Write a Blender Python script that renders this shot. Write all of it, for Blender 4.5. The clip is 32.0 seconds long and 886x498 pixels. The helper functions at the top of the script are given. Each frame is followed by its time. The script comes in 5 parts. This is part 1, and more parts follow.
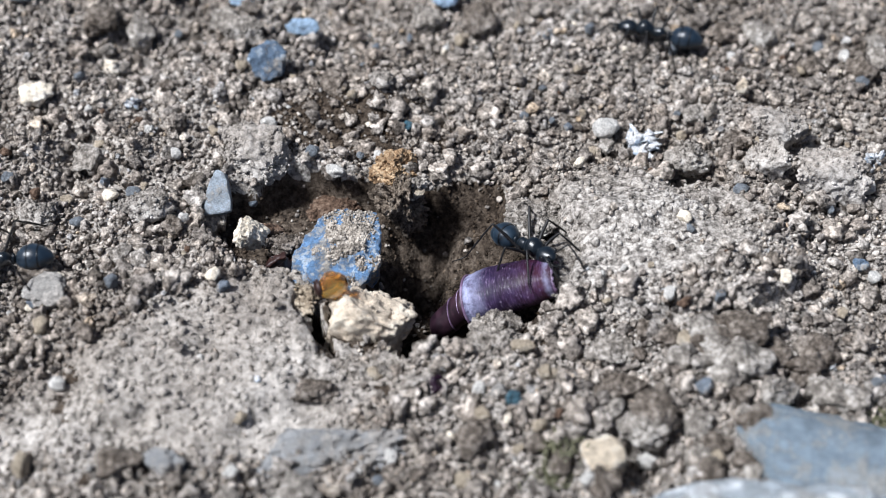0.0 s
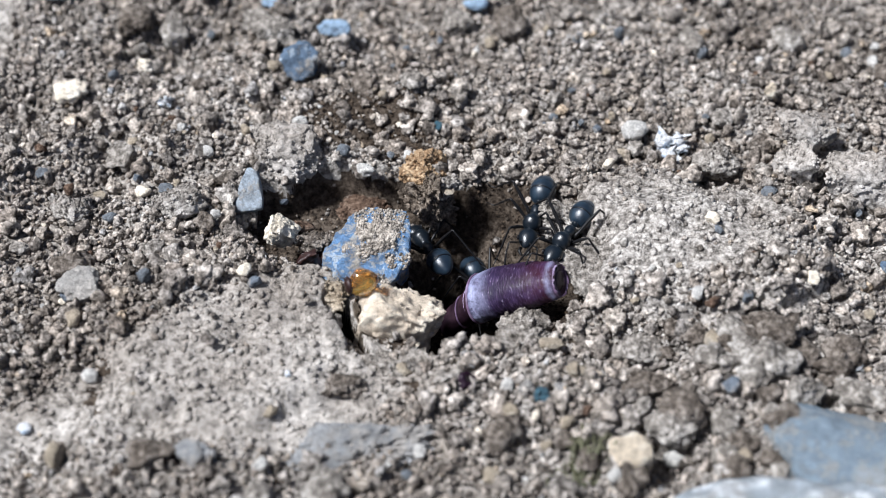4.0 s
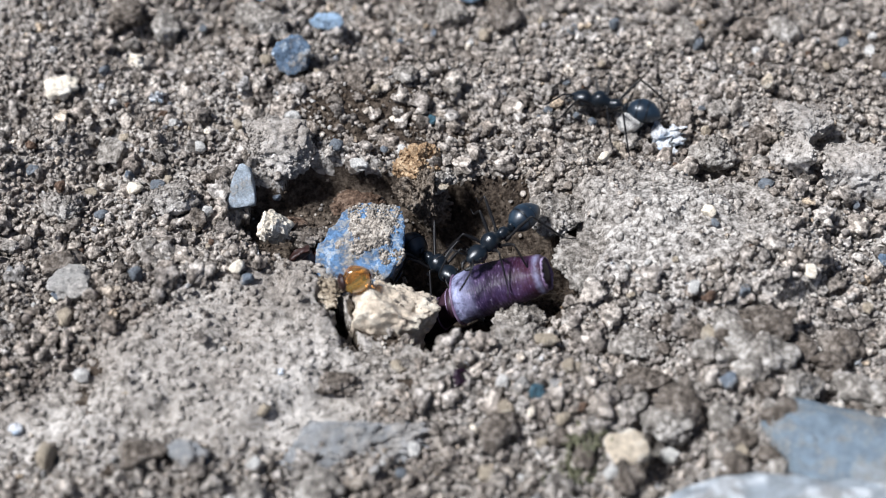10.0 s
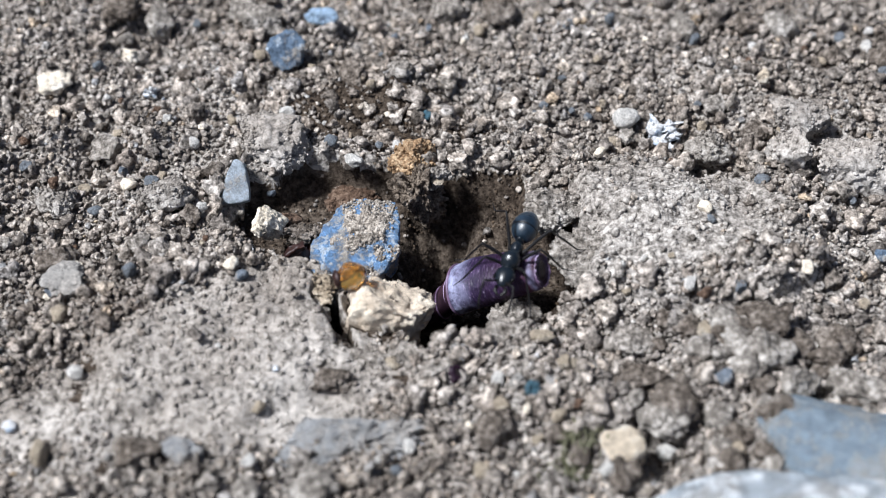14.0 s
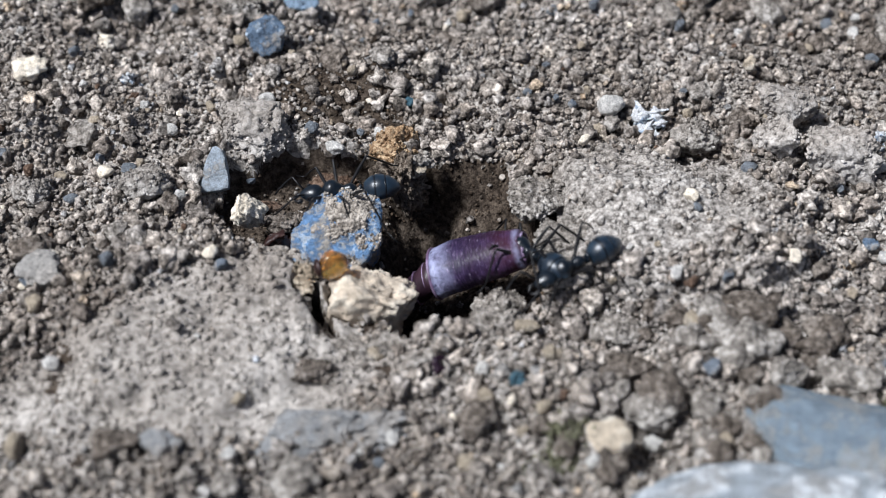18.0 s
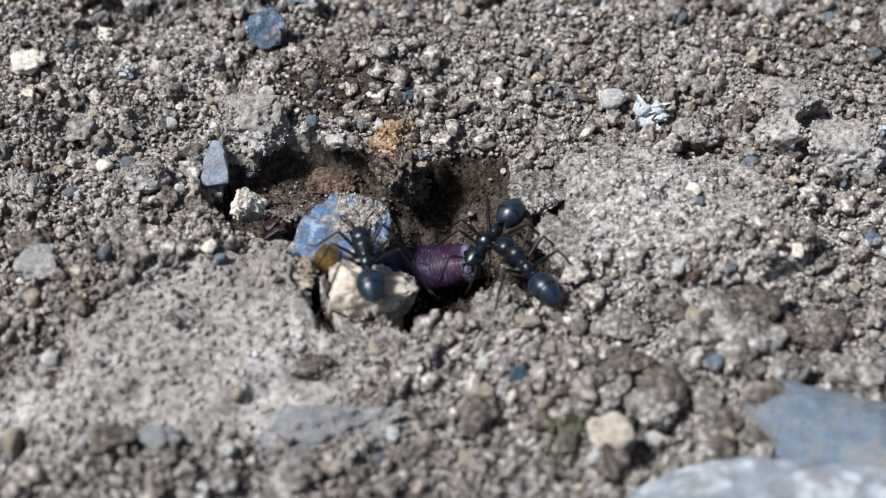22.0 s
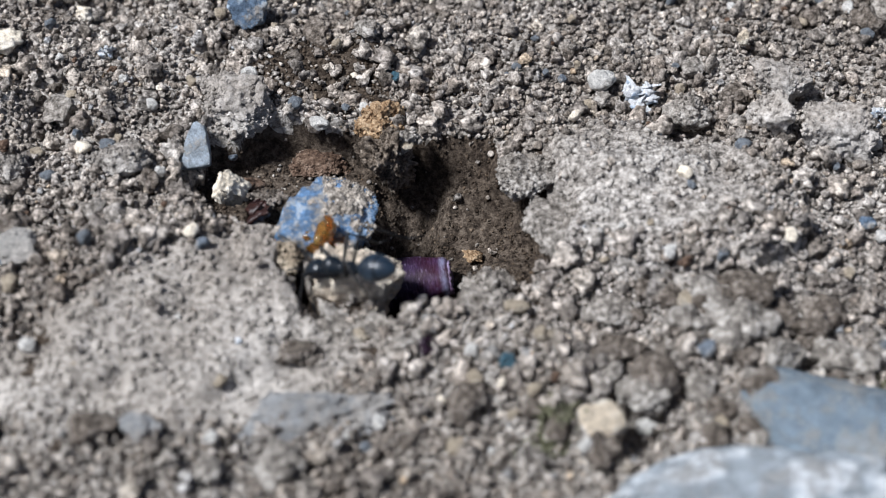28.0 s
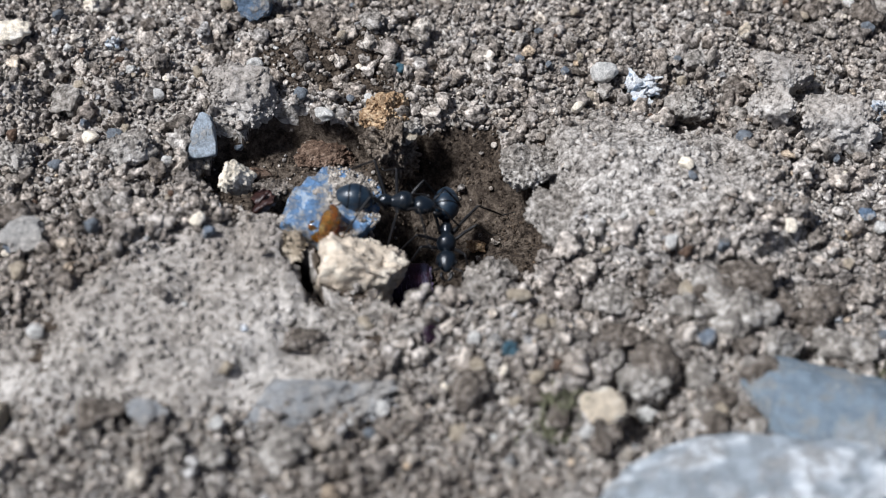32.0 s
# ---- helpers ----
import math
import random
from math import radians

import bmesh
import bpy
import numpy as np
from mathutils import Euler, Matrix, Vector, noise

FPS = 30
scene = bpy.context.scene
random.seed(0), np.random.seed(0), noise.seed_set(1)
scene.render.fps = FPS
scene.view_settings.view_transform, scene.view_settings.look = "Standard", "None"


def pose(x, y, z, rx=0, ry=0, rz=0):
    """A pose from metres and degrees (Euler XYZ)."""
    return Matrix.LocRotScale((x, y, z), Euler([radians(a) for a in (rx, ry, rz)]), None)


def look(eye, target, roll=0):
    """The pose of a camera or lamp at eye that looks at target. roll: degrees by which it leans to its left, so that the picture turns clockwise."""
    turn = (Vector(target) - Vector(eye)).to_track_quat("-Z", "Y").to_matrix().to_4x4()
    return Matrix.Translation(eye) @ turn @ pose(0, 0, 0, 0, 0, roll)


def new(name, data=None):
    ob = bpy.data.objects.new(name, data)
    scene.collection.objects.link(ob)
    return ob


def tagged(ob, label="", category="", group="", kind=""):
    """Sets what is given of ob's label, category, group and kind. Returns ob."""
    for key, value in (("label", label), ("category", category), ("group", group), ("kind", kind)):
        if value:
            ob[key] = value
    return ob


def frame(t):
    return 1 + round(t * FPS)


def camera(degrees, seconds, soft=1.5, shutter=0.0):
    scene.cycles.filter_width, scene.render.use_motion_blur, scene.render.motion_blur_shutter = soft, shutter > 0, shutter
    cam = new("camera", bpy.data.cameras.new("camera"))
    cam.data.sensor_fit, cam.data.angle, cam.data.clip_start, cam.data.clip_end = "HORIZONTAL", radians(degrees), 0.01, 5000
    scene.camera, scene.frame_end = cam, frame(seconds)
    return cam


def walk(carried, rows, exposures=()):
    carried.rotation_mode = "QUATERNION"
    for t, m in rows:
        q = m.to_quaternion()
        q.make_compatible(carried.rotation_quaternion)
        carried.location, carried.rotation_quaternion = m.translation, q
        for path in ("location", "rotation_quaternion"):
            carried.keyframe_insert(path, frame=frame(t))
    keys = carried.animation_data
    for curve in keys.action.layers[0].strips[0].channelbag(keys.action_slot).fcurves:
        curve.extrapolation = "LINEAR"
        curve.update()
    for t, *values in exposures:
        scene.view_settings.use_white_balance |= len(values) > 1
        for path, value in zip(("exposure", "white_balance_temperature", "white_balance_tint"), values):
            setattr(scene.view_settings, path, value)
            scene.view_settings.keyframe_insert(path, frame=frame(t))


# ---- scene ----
cam = camera(32.0, 32.0, soft=0.8, shutter=0.5)
cam.data.dof.use_dof = True
cam.data.dof.focus_distance = 0.0994
cam.data.dof.aperture_fstop = 32.0
MM = 0.001
PATH = [
    (0, -0.000, -69.490, 71.061, 43.591, 0.003, -0.003),
    (0.5, 0.065, -69.577, 71.035, 43.554, 0.177, 0.233),
    (1, 0.100, -69.723, 71.020, 43.507, 0.401, 0.463),
    (1.5, -0.090, -69.849, 70.929, 43.520, 0.428, 0.660),
    (2, -0.278, -69.889, 70.796, 43.587, 0.218, 0.643),
    (2.5, -0.416, -70.132, 70.788, 43.767, 0.140, 0.684),
    (3, -0.486, -70.593, 70.943, 43.923, 0.178, 0.827),
    (3.5, -0.580, -70.723, 70.970, 44.032, 0.135, 0.949),
    (5.5, -0.587, -70.661, 70.722, 44.214, 0.058, 0.853),
    (6, -0.363, -70.369, 70.902, 44.029, 0.159, 0.753),
    (6.5, -0.329, -70.269, 70.886, 43.878, 0.272, 0.712),
    (7, -0.270, -70.173, 70.870, 43.795, 0.357, 0.796),
    (7.5, -0.242, -70.292, 70.943, 43.898, 0.371, 0.758),
    (8, -0.243, -70.272, 70.776, 43.957, 0.303, 0.676),
    (8.5, -0.235, -70.078, 70.813, 43.818, 0.272, 0.612),
    (9, -0.068, -69.869, 70.772, 43.705, 0.342, 0.592),
    (9.5, -0.218, -70.142, 70.892, 43.762, 0.452, 0.677),
    (10, -0.140, -69.802, 70.684, 43.654, 0.439, 0.691),
    (10.5, -0.234, -69.722, 70.629, 43.648, 0.282, 0.512),
    (11, -0.041, -69.647, 70.595, 43.591, 0.377, 0.569),
    (11.5, -0.236, -69.534, 70.575, 43.535, 0.237, 0.475),
    (12, -0.258, -69.527, 70.461, 43.549, 0.236, 0.469),
    (12.5, -0.235, -69.547, 70.426, 43.530, 0.268, 0.511),
    (13, -0.037, -69.522, 70.551, 43.468, 0.472, 0.606),
    (13.5, -0.068, -69.599, 70.593, 43.503, 0.457, 0.592),
    (14, -0.142, -69.488, 70.473, 43.456, 0.347, 0.533),
    (14.5, -0.211, -69.504, 70.309, 43.503, 0.289, 0.501),
    (16.5, -0.381, -68.879, 69.764, 43.215, -0.009, 0.199),
    (17, -0.271, -68.642, 69.618, 43.123, -0.030, 0.119),
    (17.5, -0.399, -68.500, 69.383, 43.093, -0.160, 0.025),
    (18, -0.477, -68.537, 69.314, 43.098, -0.265, -0.026),
    (18.5, -0.368, -68.576, 69.323, 43.079, -0.129, 0.118),
    (19, -0.441, -68.379, 69.213, 43.001, -0.269, 0.010),
    (19.5, -0.470, -68.477, 69.137, 43.103, -0.323, -0.026),
    (20, -0.572, -68.319, 69.125, 43.019, -0.416, -0.104),
    (20.5, -0.488, -68.289, 68.925, 43.031, -0.482, -0.166),
    (21, -0.521, -68.301, 69.107, 42.942, -0.383, -0.051),
    (21.5, -0.402, -68.316, 69.245, 42.905, -0.202, 0.060),
    (22, -0.425, -68.160, 69.050, 42.835, -0.238, 0.022),
    (22.5, -0.434, -68.047, 68.877, 42.736, -0.294, -0.035),
    (23, -0.355, -67.941, 69.007, 42.571, -0.179, -0.004),
    (23.5, -0.470, -67.810, 68.894, 42.498, -0.287, 0.003),
    (24, -0.518, -67.876, 68.806, 42.495, -0.259, 0.023),
    (24.5, -0.466, -67.859, 68.817, 42.481, -0.212, 0.054),
    (25, -0.452, -67.640, 68.541, 42.401, -0.271, -0.021),
    (25.5, -0.503, -67.604, 68.366, 42.404, -0.373, -0.076),
    (27.5, -0.740, -67.386, 67.996, 42.342, -0.734, -0.238),
    (28, -0.942, -66.904, 67.639, 42.269, -0.846, -0.518),
    (28.5, -0.979, -66.505, 67.098, 42.163, -1.139, -0.611),
    (29, -1.034, -66.424, 67.253, 41.926, -1.169, -0.659),
    (29.5, -1.157, -66.435, 67.027, 41.926, -1.174, -0.660),
    (30, -0.937, -66.562, 67.252, 41.879, -1.102, -0.582),
    (30.5, -0.844, -66.546, 67.410, 41.786, -1.010, -0.472),
    (31, -0.862, -66.415, 67.240, 41.741, -0.923, -0.440),
    (31.5, -1.244, -67.281, 67.336, 42.043, -1.019, -0.525),
    (32, -1.035, -67.811, 68.111, 42.101, -0.920, -0.315),
]
walk(cam, [(t, pose(x * MM, y * MM, z * MM, rx, ry, rz)) for t, x, y, z, rx, ry, rz in PATH],
     exposures=[(0, 0.52, 5970, 10), (14.5, 0.52, 5970, 10), (17.0, 0.32, 5970, 10), (32, 0.32, 5970, 10)])

# ---- world and sun ----
world = bpy.data.worlds.new("sky")
scene.world = world
world.use_nodes = True
wn = world.node_tree
sky = wn.nodes.new("ShaderNodeTexSky")
sky.sky_type, sky.sun_disc = "NISHITA", False
sky.dust_density, sky.air_density = 3.0, 0.8
sky.sun_elevation, sky.sun_rotation = radians(58.6), radians(-105.6)
wn.links.new(sky.outputs[0], wn.nodes["Background"].inputs[0])
wn.nodes["Background"].inputs[1].default_value = 0.05
sun_data = bpy.data.lights.new("sun", "SUN")
sun_data.energy, sun_data.angle, sun_data.color = 5.0, radians(9), (1.0, 0.985, 0.965)
sun = new("sun", sun_data)
sun.matrix_world = look((-0.50, -0.14, 0.85), (0, 0, 0))

# ---- numbers: noise and the lie of the ground (millimetres) ----
def lattice(i, j, k, seed):
    n = (i * 374761393 + j * 668265263 + k * 2147483647 + seed * 974634777) & 0xFFFFFFFF
    n = ((n ^ (n >> 13)) * 1274126177) & 0xFFFFFFFF
    n = ((n ^ (n >> 16)) * 1103515245) & 0xFFFFFFFF
    return ((n ^ (n >> 15)) & 0xFFFFFF) / float(0xFFFFFF) * 2 - 1


def wavy(x, y, z=0.0, seed=0):
    """Smooth noise from -1 to 1, about one wave a unit."""
    x, y = np.asarray(x, float), np.asarray(y, float)
    z = np.zeros_like(x) + z
    i, j, k = (np.floor(v).astype(np.int64) for v in (x, y, z))
    u, v, w = x - i, y - j, z - k
    u, v, w = (s * s * (3 - 2 * s) for s in (u, v, w))
    out = 0
    for a in (0, 1):
        for b in (0, 1):
            for c in (0, 1):
                part_of = (u if a else 1 - u) * (v if b else 1 - v) * (w if c else 1 - w)
                out = out + part_of * lattice(i + a, j + b, k + c, seed)
    return out


def rough(x, y, z=0.0, seed=0, octaves=4):
    return sum(0.5 ** n * wavy(np.asarray(x) * 2**n, np.asarray(y) * 2**n, np.asarray(z) * 2**n, seed + n) for n in range(octaves))


def smooth(s):
    s = np.clip(s, 0, 1)
    return s * s * (3 - 2 * s)


# hollows and swellings: x, y, radius x, radius y, height, softness of the edge, turn
HOLLOWS = [
    (1.8, -2.7, 5.5, 6.0, -4.2, 0.75, 0),       # the open pit with its sloping sides
    (0.6, -0.5, 2.6, 3.6, -0.6, 0.9, 0),        # its floor
    (-7.5, 1.0, 8.0, 4.1, -3.1, 0.26, 0),       # the shallow shelf with an undercut edge
    (-4.0, -3.0, 5.2, 4.6, -0.9, 0.6, 0),       # under the blue stone
    (-0.4, -7.0, 3.1, 3.1, -8.5, 0.5, 0),       # the hole
    (-8.1, -7.9, 0.55, 3.5, -4.0, 0.6, 27),      # the crack beside the tan stone
    (16.92, 4.48, 1.9, 1.1, -1.7, 0.8, 0),      # hollow under a clod
    (10.67, -18.24, 2.6, 1.8, -1.5, 0.9, 0),      # hollow behind a yellow pebble
]
SWELLINGS = [
    (-14.6, -9.8, 8.0, 6.2, 1.0, 0.28, -8),       # compact clod of earth
    (-9.2, -6.6, 2.4, 3.6, 0.8, 0.4, 24),        # its shoulder by the blue stone
    (14.0, -3.5, 8.0, 4.5, 0.6, 0.9, 0),
    (1.0, -13.0, 7.5, 2.3, 0.6, 0.9, 0),        # near lip
    (-9.0, 9.0, 8.0, 4.0, 0.8, 0.9, 0),
    (18.0, 14.0, 20.0, 6.0, 0.5, 1.0, 0),
]

BANK = [
    (14.6, -2.4, 8.0, 5.8, 1.25, 0.14, -6),       # compact bank beside the pit
    (9.9, 1.5, 5.5, 3.2, 1.4, 0.16, -14),        # its crusted corner over the slope
    (15.0, 1.5, 8.5, 4.0, 0.9, 0.7, 0),
]


def compact(x, y):
    """Where the earth is caked and carries few loose crumbs, 0 to 1."""
    a = smooth((9 * (x + 13) - 13 * (y + 5)) / 24 + 0.4) * smooth((-2 - x) / 4) * smooth((y + 20.5) / 3.5)
    b = smooth((1.1 - np.hypot((x - 12.4) / 8.6, (y + 0.8) / 5.6)) / 0.3)
    c = smooth((1.2 - np.hypot((x - 1) / 7, (y + 12.5) / 2)) / 0.5)
    return np.clip(a + b + 0.6 * c, 0, 1)


def ground_z(x, y, fine=True):
    x, y = np.asarray(x, float), np.asarray(y, float)
    wx, wy = x + 0.9 * rough(x / 3.1, y / 3.1, 0, 11, 3), y + 0.9 * rough(x / 3.1, y / 3.1, 0, 21, 3)
    far_left = smooth((y - 4 - 0.2 * x) / 6) * smooth((6 - x) / 10)
    near_right = smooth((-8 - y) / 4) * smooth((x - 2) / 5)
    z = 0.5 * wavy(x / 9, y / 9, 0, 3) + (0.42 + 0.8 * far_left + 0.8 * near_right) * wavy(x / 3.5, y / 3.5, 0, 5) + 0.25 * wavy(x / 1.7, y / 1.7, 0, 7)
    for cx, cy, rx, ry, high, soft, turn in HOLLOWS + SWELLINGS:
        c, s = math.cos(math.radians(turn)), math.sin(math.radians(turn))
        dx, dy = wx - cx, wy - cy
        r = np.hypot((c * dx + s * dy) / rx, (c * dy - s * dx) / ry)
        z = z + high * smooth((1 + soft / 2 - r) / soft)
    step = 0.0
    for cx, cy, rx, ry, high, soft, turn in BANK:
        c, s = math.cos(math.radians(turn)), math.sin(math.radians(turn))
        dx, dy = wx - cx, wy - cy
        r = np.hypot((c * dx + s * dy) / rx, (c * dy - s * dx) / ry)
        step = np.maximum(step, high * smooth((1 + soft / 2 - r) / soft))
    z = z + step
    if fine:
        near = np.exp(-(np.maximum(np.hypot(x, y + 0) - 45, 0) / 60) ** 2)
        u, v = x + 0.12 * wavy(x / 0.5, y / 0.5, 0, 61), y + 0.12 * wavy(x / 0.5, y / 0.5, 0, 62)
        near = near * (1 - 0.8 * compact(x, y)) * (1 - 0.45 * smooth((-0.5 - z) / 0.6))
        z = z + compact(x, y) * (0.2 * wavy(x / 2.0, y / 1.4, 0, 34) + 0.12 * wavy(x / 0.9, y / 0.9, 0, 35) + 0.05 * wavy(x / 0.45, y / 0.45, 0, 36) + 0.03 * np.abs(wavy(u / 0.24, v / 0.24, 0, 37)))
        z = z + 0.6 * near * (0.34 * np.abs(wavy(u / 1.3, v / 1.3, 0, 31)) + 0.22 * np.abs(wavy(u / 0.62, v / 0.62, 0, 32)) + 0.13 * np.abs(wavy(u / 0.33, v / 0.33, 0, 33)) - 0.2)
    return z

# ---- materials ----
def shader(name, rough_value=0.9, metal=0.0, spec=0.3):
    m = bpy.data.materials.new(name)
    m.use_nodes = True
    b = m.node_tree.nodes["Principled BSDF"]
    b.inputs["Roughness"].default_value = rough_value
    b.inputs["Metallic"].default_value = metal
    b.inputs["Specular IOR Level"].default_value = spec
    return m, m.node_tree, b


def node(tree, kind, **values):
    n = tree.nodes.new("ShaderNode" + kind)
    for key, value in values.items():
        n.inputs[key.replace("_", " ")].default_value = value
    return n


def spots(tree, scale, detail=4.0, roughness=0.6, kind="NoiseTexture", where="Object"):
    """A noise of so many waves a metre."""
    at = tree.nodes.new("ShaderNodeTexCoord")
    n = tree.nodes.new("ShaderNodeTexNoise" if kind == "NoiseTexture" else "ShaderNodeTexVoronoi")
    n.inputs["Scale"].default_value = scale
    if kind == "NoiseTexture":
        n.inputs["Detail"].default_value, n.inputs["Roughness"].default_value = detail, roughness
    tree.links.new(at.outputs[where], n.inputs["Vector"])
    return n.outputs[0]


def ramp(tree, source, stops):
    r = tree.nodes.new("ShaderNodeValToRGB")
    e = r.color_ramp.elements
    while len(e) < len(stops):
        e.new(0.5)
    for el, (at, colour) in zip(e, stops):
        el.position, el.color = at, (*colour, 1)
    tree.links.new(source, r.inputs[0])
    return r.outputs[0]


def blend(tree, factor, a, b, mode="MIX"):
    m = tree.nodes.new("ShaderNodeMix")
    m.data_type, m.blend_type = "RGBA", mode
    for value, socket in ((factor, m.inputs[0]), (a, m.inputs[6]), (b, m.inputs[7])):
        if isinstance(value, (int, float)):
            socket.default_value = value
        elif isinstance(value, tuple):
            socket.default_value = (*value, 1)
        else:
            tree.links.new(value, socket)
    return m.outputs[2]


def relief(tree, b, height, strength, depth):
    bump = tree.nodes.new("ShaderNodeBump")
    bump.inputs["Strength"].default_value, bump.inputs["Distance"].default_value = strength, depth
    tree.links.new(height, bump.inputs["Height"])
    tree.links.new(bump.outputs[0], b.inputs["Normal"])


def earth(name, dark, mid, light, pieces="", bump=0.9, flecks=0.55):
    """Dry crumbly soil: grain, pale dust and the odd mineral fleck."""
    m, t, b = shader(name, 0.95, spec=0.12)
    colour = ramp(t, spots(t, 2200, 6, 0.7), [(0.36, tuple(0.6 * c for c in dark)), (0.49, mid), (0.63, tuple(1.12 * c for c in light))])
    broad = ramp(t, spots(t, 130, 4), [(0.35, (0.80, 0.775, 0.75)), (0.62, (1.12, 1.12, 1.12))])
    colour = blend(t, 1.0, colour, broad, "MULTIPLY")
    colour = blend(t, 1.0, colour, ramp(t, spots(t, 55, 3), [(0.38, (0.84, 0.82, 0.80)), (0.58, (1.06, 1.06, 1.06))]), "MULTIPLY")
    colour = blend(t, ramp(t, spots(t, 6500, 2, 0.5), [(0.58, (0, 0, 0)), (0.7, (0.3, 0.3, 0.3))]), colour, tuple(1.1 * c for c in light))
    colour = blend(t, 1.0, colour, ramp(t, spots(t, 14000, 3, 0.7), [(0.3, (0.74, 0.73, 0.72)), (0.5, (1, 1, 1)), (0.7, (1.22, 1.22, 1.22))]), "MULTIPLY")
    colour = blend(t, ramp(t, spots(t, 5200, 2, 0.5), [(0.32, (flecks, flecks, flecks)), (0.40, (0, 0, 0))]), colour, tuple(0.65 * c for c in dark))
    if pieces:
        g = t.nodes.new("ShaderNodeNewGeometry" if pieces == "Random Per Island" else "ShaderNodeObjectInfo")
        each = ramp(t, g.outputs[pieces], [(0.0, (0.48, 0.45, 0.42)), (0.14, (0.68, 0.67, 0.67)), (0.28, (0.93, 0.87, 0.82)), (0.42, (0.92, 0.92, 0.93)), (0.56, (1.08, 1.02, 0.96)), (0.7, (1.04, 1.04, 1.04)),
                    (0.86, (1.14, 1.1, 1.06)), (0.95, (1.26, 1.21, 1.15)), (0.965, (0.9, 1.0, 1.14)), (0.98, (1.45, 1.42, 1.36)), (1.0, (1.3, 1.1, 0.85))])
        colour = blend(t, 1.0, colour, each, "MULTIPLY")
    t.links.new(colour, b.inputs["Base Color"])
    relief(t, b, spots(t, 5200, 5, 0.7), bump * 0.9, 0.00036)
    return m


def stone(name, base, dust, vein=None, dusty=0.5, rough_value=0.75, grain=1500, bump=0.9):
    """A pebble with mineral grain and soil dust stuck to it."""
    m, t, b = shader(name, rough_value, spec=0.35)
    dark, pale = tuple(0.62 * c for c in base), tuple(min(1, 1.4 * c) for c in base)
    colour = ramp(t, spots(t, grain, 5, 0.7), [(0.32, dark), (0.5, base), (0.7, pale)])
    if vein:
        colour = blend(t, ramp(t, spots(t, grain * 0.45, 3), [(0.52, (0, 0, 0)), (0.6, (1, 1, 1))]), colour, vein)
    colour = blend(t, 1.0, colour, ramp(t, spots(t, 11000, 3, 0.7), [(0.3, (0.6, 0.6, 0.6)), (0.5, (1, 1, 1)), (0.7, (1.35, 1.35, 1.35))]), "MULTIPLY")
    dust = ramp(t, spots(t, 4200, 5, 0.75), [(0.34, tuple(0.45 * c for c in dust)), (0.52, dust), (0.68, tuple(1.45 * c for c in dust))])
    cover = ramp(t, spots(t, 520, 8, 0.8), [(0.62 - dusty * 0.28, (0, 0, 0)), (0.68 - dusty * 0.2, (1, 1, 1))])
    colour = blend(t, cover, colour, dust)
    t.links.new(colour, b.inputs["Base Color"])
    relief(t, b, blend(t, 0.3, spots(t, 3600, 7, 0.85), cover), bump, 0.0005)
    return m


SOIL = earth("soil", (0.09, 0.081, 0.071), (0.295, 0.27, 0.243), (0.57, 0.536, 0.494))
# brown soil, set darker than its own tone to carry the pit's shade
SHADED_SUBSOIL = earth("shaded_brown_subsoil", (0.024, 0.018, 0.014), (0.066, 0.051, 0.039), (0.14, 0.114, 0.09))
CRUMB = earth("soil_crumbs", (0.11, 0.099, 0.087), (0.30, 0.275, 0.248), (0.66, 0.617, 0.567), pieces="Random Per Island")
CRUMB_ONE = earth("soil_crumb", (0.11, 0.099, 0.087), (0.30, 0.275, 0.248), (0.66, 0.617, 0.567), pieces="Random")
STUCK = earth("stuck_soil", (0.16, 0.142, 0.12), (0.34, 0.307, 0.267), (0.54, 0.497, 0.44), bump=0.5)
FINE_GRIT = earth("fine_grit", (0.21, 0.193, 0.173), (0.335, 0.31, 0.279), (0.47, 0.441, 0.405), bump=0.5)
CAKED = earth("caked_soil", (0.29, 0.267, 0.24), (0.41, 0.379, 0.344), (0.55, 0.516, 0.476), flecks=0.08)
# brown crumbs with the pit's shade mixed into their colour
SHADED_CRUMB = earth("damp_crumbs", (0.025, 0.019, 0.014), (0.075, 0.058, 0.044), (0.16, 0.13, 0.10), pieces="Random Per Island")
CHALKY = earth("chalky_clod", (0.27, 0.249, 0.224), (0.40, 0.372, 0.34), (0.50, 0.47, 0.437), bump=0.8)
FIRM_CLOD = earth("firm_clod", (0.24, 0.222, 0.2), (0.39, 0.363, 0.332), (0.53, 0.50, 0.465), bump=0.6)
CLOD = earth("clod", (0.115, 0.104, 0.09), (0.29, 0.267, 0.239), (0.55, 0.52, 0.48))
ROOT = earth("woody_clod", (0.055, 0.042, 0.032), (0.165, 0.134, 0.106), (0.36, 0.31, 0.255))
DARK_CLOD = earth("damp_clod", (0.06, 0.05, 0.041), (0.16, 0.136, 0.114), (0.33, 0.295, 0.26))
PALE_CLOD = earth("pale_clod", (0.16, 0.147, 0.13), (0.35, 0.325, 0.295), (0.56, 0.53, 0.49))
ORANGE_CLOD = earth("ochre_clod", (0.18, 0.11, 0.06), (0.43, 0.29, 0.17), (0.62, 0.48, 0.32))
RED_CLOD = earth("rusty_clod", (0.055, 0.036, 0.026), (0.14, 0.092, 0.066), (0.25, 0.185, 0.14))
OCHRE_SOIL = earth("ochre_soil", (0.17, 0.135, 0.095), (0.39, 0.325, 0.24), (0.57, 0.50, 0.40))
DUST = (0.40, 0.368, 0.33)
BLUE_STONE = stone("blue_stone", (0.15, 0.27, 0.46), (0.42, 0.385, 0.335), (0.58, 0.70, 0.84), dusty=0.5, grain=4600)
